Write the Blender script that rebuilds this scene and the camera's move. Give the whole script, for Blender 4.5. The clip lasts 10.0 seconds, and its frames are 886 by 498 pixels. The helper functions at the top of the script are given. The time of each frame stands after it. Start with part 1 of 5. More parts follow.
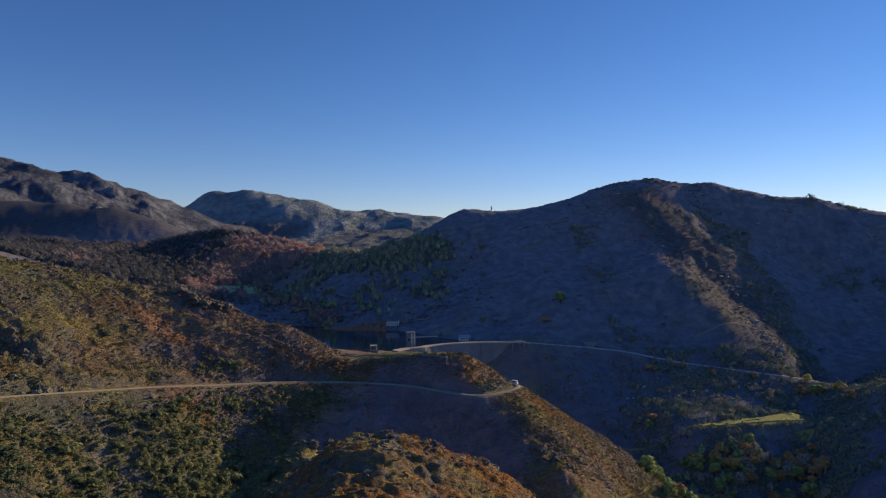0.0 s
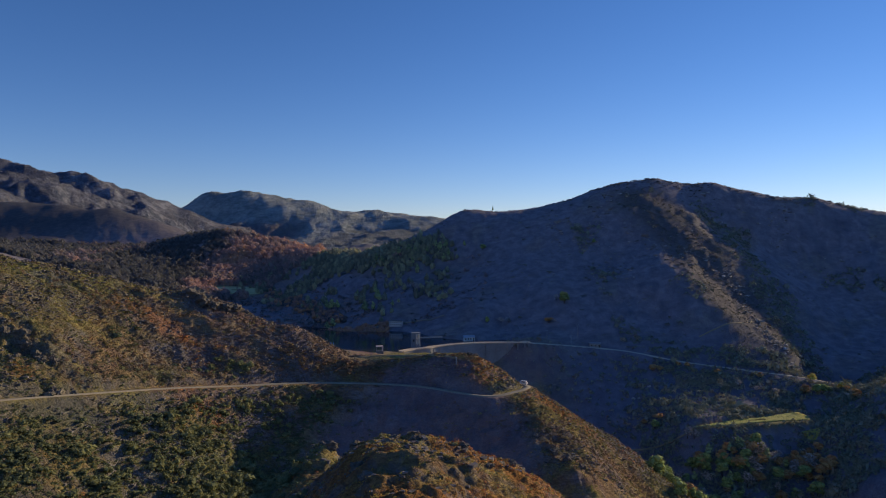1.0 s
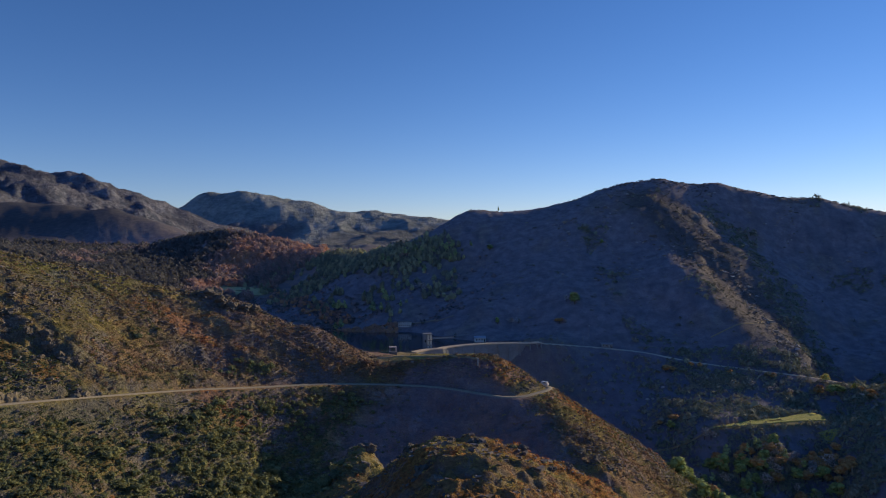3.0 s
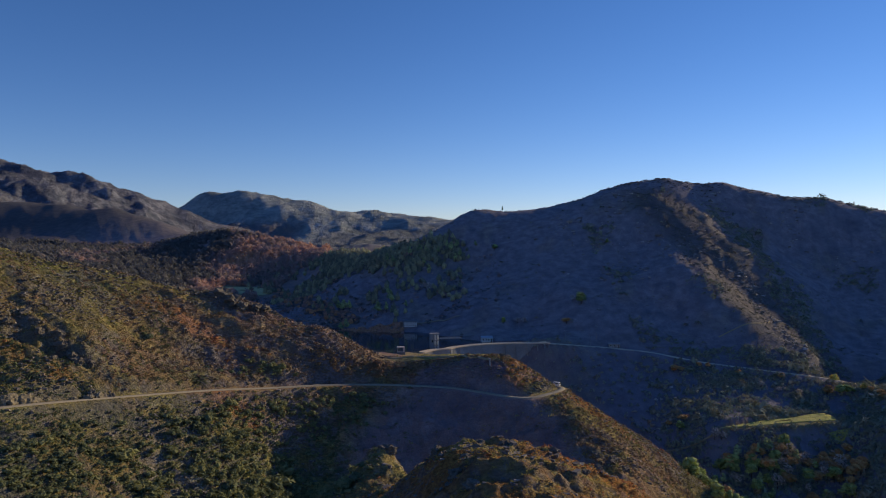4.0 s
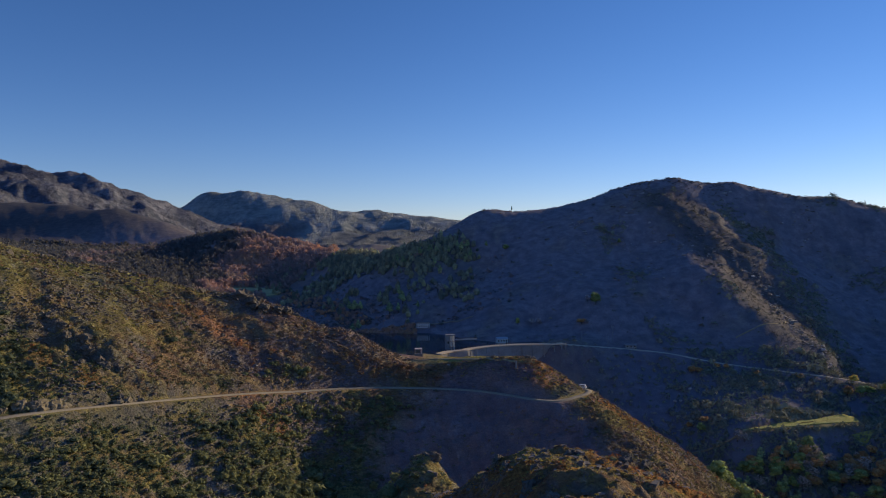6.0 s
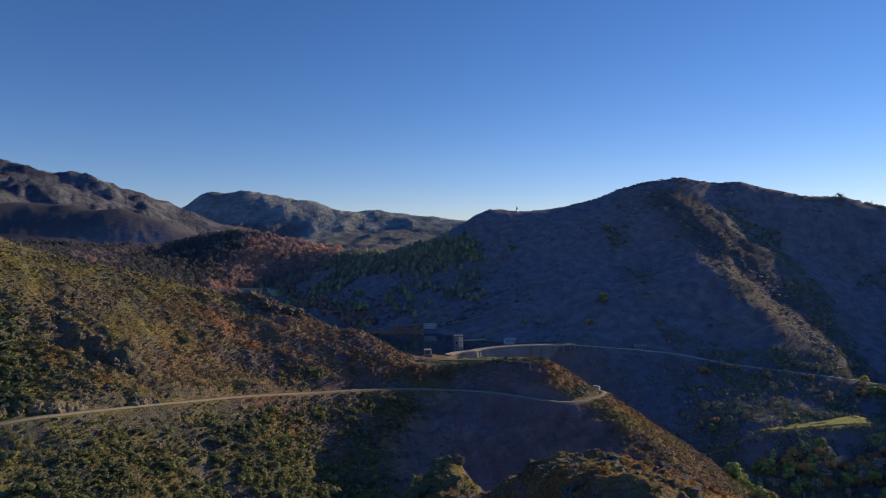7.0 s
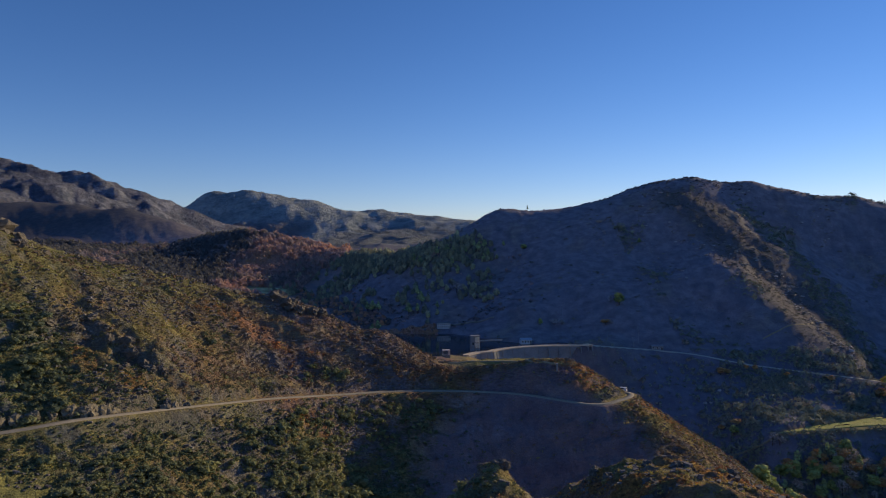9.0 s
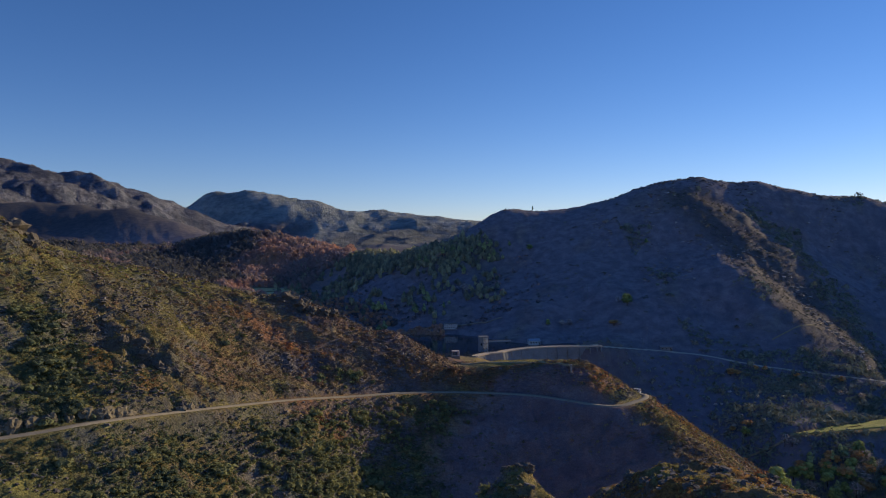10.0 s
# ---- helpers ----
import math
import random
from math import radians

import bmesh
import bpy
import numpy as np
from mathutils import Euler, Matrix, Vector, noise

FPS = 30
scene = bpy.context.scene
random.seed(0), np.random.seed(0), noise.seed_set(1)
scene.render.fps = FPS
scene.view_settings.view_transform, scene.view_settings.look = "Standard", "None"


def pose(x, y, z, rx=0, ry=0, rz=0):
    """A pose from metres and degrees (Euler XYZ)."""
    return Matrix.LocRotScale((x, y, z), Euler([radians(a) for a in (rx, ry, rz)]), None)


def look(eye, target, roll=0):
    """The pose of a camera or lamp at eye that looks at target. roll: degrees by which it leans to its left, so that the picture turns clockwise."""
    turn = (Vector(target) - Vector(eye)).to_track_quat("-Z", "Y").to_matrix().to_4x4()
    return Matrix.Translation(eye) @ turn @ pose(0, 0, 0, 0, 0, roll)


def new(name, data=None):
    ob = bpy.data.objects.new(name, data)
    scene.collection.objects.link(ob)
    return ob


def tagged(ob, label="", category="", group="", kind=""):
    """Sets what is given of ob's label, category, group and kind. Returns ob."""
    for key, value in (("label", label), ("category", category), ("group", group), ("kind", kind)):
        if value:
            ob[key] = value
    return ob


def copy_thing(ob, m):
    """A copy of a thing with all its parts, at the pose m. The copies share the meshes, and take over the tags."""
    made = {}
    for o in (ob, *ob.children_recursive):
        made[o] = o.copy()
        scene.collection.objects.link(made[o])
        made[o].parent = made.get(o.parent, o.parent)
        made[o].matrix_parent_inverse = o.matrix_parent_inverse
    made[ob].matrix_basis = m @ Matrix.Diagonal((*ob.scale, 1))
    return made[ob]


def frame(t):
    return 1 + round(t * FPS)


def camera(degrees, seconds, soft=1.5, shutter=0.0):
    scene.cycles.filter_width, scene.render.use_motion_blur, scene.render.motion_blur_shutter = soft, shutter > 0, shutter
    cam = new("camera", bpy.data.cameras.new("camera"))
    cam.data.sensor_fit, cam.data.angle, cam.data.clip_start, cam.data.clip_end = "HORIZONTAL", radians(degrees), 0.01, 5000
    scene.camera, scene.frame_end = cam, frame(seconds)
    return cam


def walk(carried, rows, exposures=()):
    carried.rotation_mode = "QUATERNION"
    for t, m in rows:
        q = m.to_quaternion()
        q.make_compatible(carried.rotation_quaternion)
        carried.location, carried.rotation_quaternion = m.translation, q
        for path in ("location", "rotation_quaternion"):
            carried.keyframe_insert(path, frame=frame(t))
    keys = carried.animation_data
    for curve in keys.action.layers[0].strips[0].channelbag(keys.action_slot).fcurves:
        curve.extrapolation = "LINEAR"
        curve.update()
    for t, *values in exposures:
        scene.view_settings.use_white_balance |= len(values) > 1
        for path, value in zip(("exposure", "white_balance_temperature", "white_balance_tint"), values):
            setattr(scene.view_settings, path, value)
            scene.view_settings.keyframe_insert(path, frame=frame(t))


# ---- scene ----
cam = camera(68.3, 10.0, 1.08)
PATH = [
    (0, (0.069, -0.174, 260.499), (0.075, 1.826, 260.471), -0.4),
    (0.5, (-3.81, 0.019, 260.704), (-3.8, 2.019, 260.676), -0.4),
    (1, (-8.115, 0.154, 260.68), (-8.098, 2.154, 260.653), -0.5),
    (1.5, (-12.324, 0.558, 260.548), (-12.3, 2.558, 260.522), -0.5),
    (2, (-16.473, 1.302, 260.442), (-16.444, 3.301, 260.416), -0.5),
    (2.5, (-20.242, 2.3, 260.314), (-20.212, 4.3, 260.289), -0.5),
    (4, (-31.671, 6.241, 260.325), (-31.638, 8.241, 260.299), -0.5),
    (4.5, (-35.392, 7.413, 260.512), (-35.359, 9.413, 260.485), -0.6),
    (5, (-39.483, 9.003, 260.847), (-39.449, 11.003, 260.821), -0.6),
    (5.5, (-43.406, 10.422, 261.098), (-43.371, 12.421, 261.071), -0.6),
    (7, (-55.132, 14.455, 261.559), (-55.098, 16.454, 261.532), -0.6),
    (7.5, (-58.901, 15.916, 261.738), (-58.868, 17.915, 261.711), -0.6),
    (8, (-62.72, 17.199, 261.867), (-62.687, 19.199, 261.839), -0.6),
    (8.5, (-66.354, 18.418, 261.918), (-66.322, 20.417, 261.89), -0.6),
    (9, (-70.063, 19.5, 262.009), (-70.031, 21.5, 261.98), -0.6),
    (9.5, (-73.995, 20.894, 262.124), (-73.964, 22.894, 262.096), -0.6),
    (10, (-77.639, 22.294, 262.116), (-77.608, 24.293, 262.088), -0.6),
]
walk(cam, [(t, look(eye, target, roll)) for t, eye, target, roll in PATH])

# ---- light ----
SUN_AZIMUTH, SUN_HEIGHT = 57.5, 15.0       # degrees to the right of the view, degrees up
world = bpy.data.worlds.new("sky")
scene.world = world
world.use_nodes = True
wn = world.node_tree.nodes
sky = wn.new("ShaderNodeTexSky")
sky.sky_type = "NISHITA"
sky.sun_disc = False
sky.sun_elevation, sky.sun_rotation = radians(SUN_HEIGHT), radians(SUN_AZIMUTH)
sky.altitude, sky.air_density, sky.dust_density, sky.ozone_density = 1500, 1.0, 0.0, 3.0
tint = wn.new("ShaderNodeHueSaturation")
tint.inputs["Saturation"].default_value = 1.18
world.node_tree.links.new(sky.outputs[0], tint.inputs["Color"])
deep = wn.new("ShaderNodeMix")
deep.data_type, deep.blend_type = "RGBA", "MULTIPLY"
deep.inputs[0].default_value, deep.inputs[7].default_value = 1.0, (0.98, 0.893, 1.11, 1)
world.node_tree.links.new(tint.outputs[0], deep.inputs[6])
world.node_tree.links.new(deep.outputs[2], wn["Background"].inputs[0])
wn["Background"].inputs[1].default_value = 0.110
sun = new("sun", bpy.data.lights.new("sun", "SUN"))
sun.data.energy, sun.data.angle, sun.data.color = 3.75, radians(0.5), (1.0, 0.765, 0.42)
SUN_WAY = Vector((math.sin(radians(SUN_AZIMUTH)) * math.cos(radians(SUN_HEIGHT)),
                  math.cos(radians(SUN_AZIMUTH)) * math.cos(radians(SUN_HEIGHT)), math.sin(radians(SUN_HEIGHT))))
sun.matrix_world = look(SUN_WAY * 800, (0, 0, 0))


# ---- materials ----
def material(name, roughness=0.9, metallic=0.0, specular=0.2):
    m = bpy.data.materials.new(name)
    m.use_nodes = True
    b = m.node_tree.nodes["Principled BSDF"]
    b.inputs["Roughness"].default_value, b.inputs["Metallic"].default_value = roughness, metallic
    b.inputs["Specular IOR Level"].default_value = specular
    return m, m.node_tree, b


def node(tree, kind, **values):
    n = tree.nodes.new("ShaderNode" + kind)
    for key, value in values.items():
        n.inputs[key.replace("_", " ")].default_value = value
    return n


def noise_node(tree, scale, detail=5.0, rough=0.6, coords=None):
    n = node(tree, "TexNoise", Scale=scale, Detail=detail, Roughness=rough)
    if coords is None:
        coords = tree.nodes.new("ShaderNodeNewGeometry").outputs["Position"]
    tree.links.new(coords, n.inputs["Vector"])
    return n.outputs["Fac"]


def ramp(tree, source, stops):
    r = tree.nodes.new("ShaderNodeValToRGB")
    el = r.color_ramp.elements
    while len(el) < len(stops):
        el.new(0.5)
    for e, (p, c) in zip(el, stops):
        e.position, e.color = p, (*c, 1) if len(c) == 3 else c
    tree.links.new(source, r.inputs[0])
    return r.outputs[0]


def mix(tree, fac, a, b, how="MIX"):
    m = tree.nodes.new("ShaderNodeMix")
    m.data_type, m.blend_type = "RGBA", how
    for socket, value in ((m.inputs[0], fac), (m.inputs[6], a), (m.inputs[7], b)):
        if isinstance(value, bpy.types.NodeSocket):
            tree.links.new(value, socket)
        elif isinstance(value, (int, float)):
            socket.default_value = value
        else:
            socket.default_value = (*value, 1)
    return m.outputs[2]


def bump(tree, b, height, strength, distance):
    n = node(tree, "Bump", Strength=strength, Distance=distance)
    tree.links.new(height, n.inputs["Height"])
    tree.links.new(n.outputs[0], b.inputs["Normal"])


def attribute(tree, name):
    a = tree.nodes.new("ShaderNodeAttribute")
    a.attribute_name = name
    return a.outputs["Fac"]


def plain(name, stops, scale, roughness=0.85, relief=0.0, distance=0.1, metallic=0.0, specular=0.2):
    """A material whose colour wanders between the stops at two scales."""
    m, t, b = material(name, roughness, metallic, specular)
    fac = mix(t, 0.5, noise_node(t, scale), noise_node(t, scale * 7.3))
    t.links.new(ramp(t, fac, stops), b.inputs["Base Color"])
    if relief:
        bump(t, b, noise_node(t, scale * 9, 6), relief, distance)
    return m


def ground_material():
    m, t, b = material("heath_ground", 0.95, 0, 0.1)
    broad, mid, fine = noise_node(t, 0.016, 4), noise_node(t, 0.09, 6, 0.65), noise_node(t, 1.3, 6, 0.75)
    heath = ramp(t, mid, [(0.30, (0.16, 0.105, 0.09)), (0.45, (0.25, 0.16, 0.105)), (0.58, (0.31, 0.205, 0.11)), (0.72, (0.37, 0.28, 0.12))])
    scrub = ramp(t, mid, [(0.32, (0.15, 0.13, 0.09)), (0.50, (0.23, 0.20, 0.10)), (0.70, (0.35, 0.32, 0.11))])
    col = mix(t, ramp(t, broad, [(0.42, (0, 0, 0)), (0.58, (1, 1, 1))]), heath, scrub)
    # from 560 m out, haze over the hills is put into this grey
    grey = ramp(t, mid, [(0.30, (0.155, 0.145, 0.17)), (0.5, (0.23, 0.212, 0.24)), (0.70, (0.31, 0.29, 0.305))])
    col = mix(t, attribute(t, "haze_grey"), col, grey)
    col = mix(t, attribute(t, "dry"), col, mix(t, fine, (0.15, 0.13, 0.08), (0.52, 0.44, 0.13)))
    bracken = ramp(t, fine, [(0.3, (0.22, 0.10, 0.05)), (0.6, (0.44, 0.20, 0.06))])
    col = mix(t, attribute(t, "bracken"), col, bracken)
    grass = ramp(t, fine, [(0.3, (0.24, 0.22, 0.08)), (0.65, (0.40, 0.36, 0.12))])
    col = mix(t, attribute(t, "grass"), col, grass)
    # ground under the wood, lightened along with it for haze
    wood = ramp(t, mid, [(0.35, (0.21, 0.185, 0.195)), (0.5, (0.30, 0.235, 0.225)), (0.65, (0.38, 0.27, 0.22))])
    col = mix(t, attribute(t, "wood"), col, wood)
    lush = ramp(t, mid, [(0.32, (0.12, 0.135, 0.065)), (0.5, (0.20, 0.205, 0.085)), (0.68, (0.31, 0.305, 0.11))])
    col = mix(t, attribute(t, "lush"), col, lush)
    # real heather along the spur; in the bowl and on the bank, painted shade
    heather = ramp(t, mid, [(0.3, (0.20, 0.14, 0.155)), (0.5, (0.25, 0.175, 0.19)), (0.7, (0.31, 0.215, 0.225))])
    col = mix(t, attribute(t, "heather"), col, heather)
    # valley sides: ground colour made bluer for the shade lying there
    shaded_moor = ramp(t, mid, [(0.3, (0.135, 0.135, 0.17)), (0.5, (0.18, 0.178, 0.215)), (0.7, (0.24, 0.235, 0.265))])
    col = mix(t, attribute(t, "shaded_moor"), col, shaded_moor)
    seams = mix(t, 0.5, noise_node(t, 0.025, 9, 0.75), noise_node(t, 0.007, 4, 0.6))
    # granite blued: the haze over the far mountains goes into its colour
    granite = ramp(t, seams, [(0.40, (0.075, 0.09, 0.13)), (0.5, (0.155, 0.17, 0.215)), (0.60, (0.32, 0.33, 0.37))])
    col = mix(t, attribute(t, "rock"), col, granite)
    # haze on the farthest hills painted as a paler blue-green
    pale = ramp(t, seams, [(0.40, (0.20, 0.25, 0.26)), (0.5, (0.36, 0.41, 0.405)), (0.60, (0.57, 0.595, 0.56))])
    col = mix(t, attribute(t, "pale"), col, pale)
    # dark far woods, plus painted shade at their foot and a dimmed sunny spur
    pinewood_and_shade = ramp(t, mix(t, 0.5, seams, mid), [(0.3, (0.055, 0.065, 0.075)), (0.5, (0.09, 0.09, 0.095)), (0.7, (0.15, 0.13, 0.12))])
    col = mix(t, attribute(t, "pinewood_and_shade"), col, pinewood_and_shade)
    shade = ramp(t, fine, [(0.33, (0.72, 0.72, 0.75)), (0.5, (0.97, 0.97, 1.0)), (0.67, (1.22, 1.2, 1.18))])
    col = mix(t, 1.0, col, shade, "MULTIPLY")
    # bands of stone and growth run down the fall of the slopes
    place = t.nodes.new("ShaderNodeMapping")
    place.inputs["Rotation"].default_value, place.inputs["Scale"].default_value = (0, 0, radians(-12)), (0.3, 1.0, 1.0)
    t.links.new(t.nodes.new("ShaderNodeNewGeometry").outputs["Position"], place.inputs["Vector"])
    streak = noise_node(t, 0.9, 6, 0.7, place.outputs[0])
    col = mix(t, attribute(t, "near"), col, mix(t, 1.0, col, ramp(t, streak, [(0.36, (0.7, 0.68, 0.68)), (0.5, (1.0, 1.0, 1.0)), (0.64, (1.35, 1.33, 1.25))]), "MULTIPLY"))
    t.links.new(col, b.inputs["Base Color"])
    crags = node(t, "Bump", Strength=1.0, Distance=55.0)
    height = mix(t, attribute(t, "far"), (0, 0, 0), mix(t, 0.5, noise_node(t, 0.012, 9, 0.7), noise_node(t, 0.04, 6, 0.7)))
    t.links.new(height, crags.inputs["Height"])
    relief = mix(t, 0.4, mix(t, 0.5, noise_node(t, 0.35, 8, 0.7), streak), noise_node(t, 1.3, 5, 0.7))
    bump(t, b, mix(t, attribute(t, "near"), mix(t, 0.7, relief, (0.5, 0.5, 0.5)), relief), 1.0, 2.6)
    t.links.new(crags.outputs[0], b.inputs["Normal"].links[0].from_node.inputs["Normal"])
    return m


GROUND = ground_material()
ASPHALT = plain("worn_road", [(0.35, (0.27, 0.235, 0.18)), (0.65, (0.42, 0.365, 0.275))], 0.6)
PALE_TARMAC = plain("pale_tarmac", [(0.35, (0.44, 0.39, 0.31)), (0.65, (0.60, 0.54, 0.43))], 0.6)
TRACK = plain("dirt_track", [(0.35, (0.26, 0.21, 0.12)), (0.65, (0.40, 0.34, 0.22))], 0.5)
CONCRETE = plain("weathered_concrete", [(0.3, (0.15, 0.15, 0.145)), (0.7, (0.30, 0.29, 0.28))], 0.15, 0.8, 0.3)
WATER, _t, _b = material("dark_water", 0.06, 0, 0.5)
_b.inputs["Base Color"].default_value = (0.045, 0.05, 0.06, 1)
bump(_t, _b, noise_node(_t, 0.6), 0.15, 0.2)

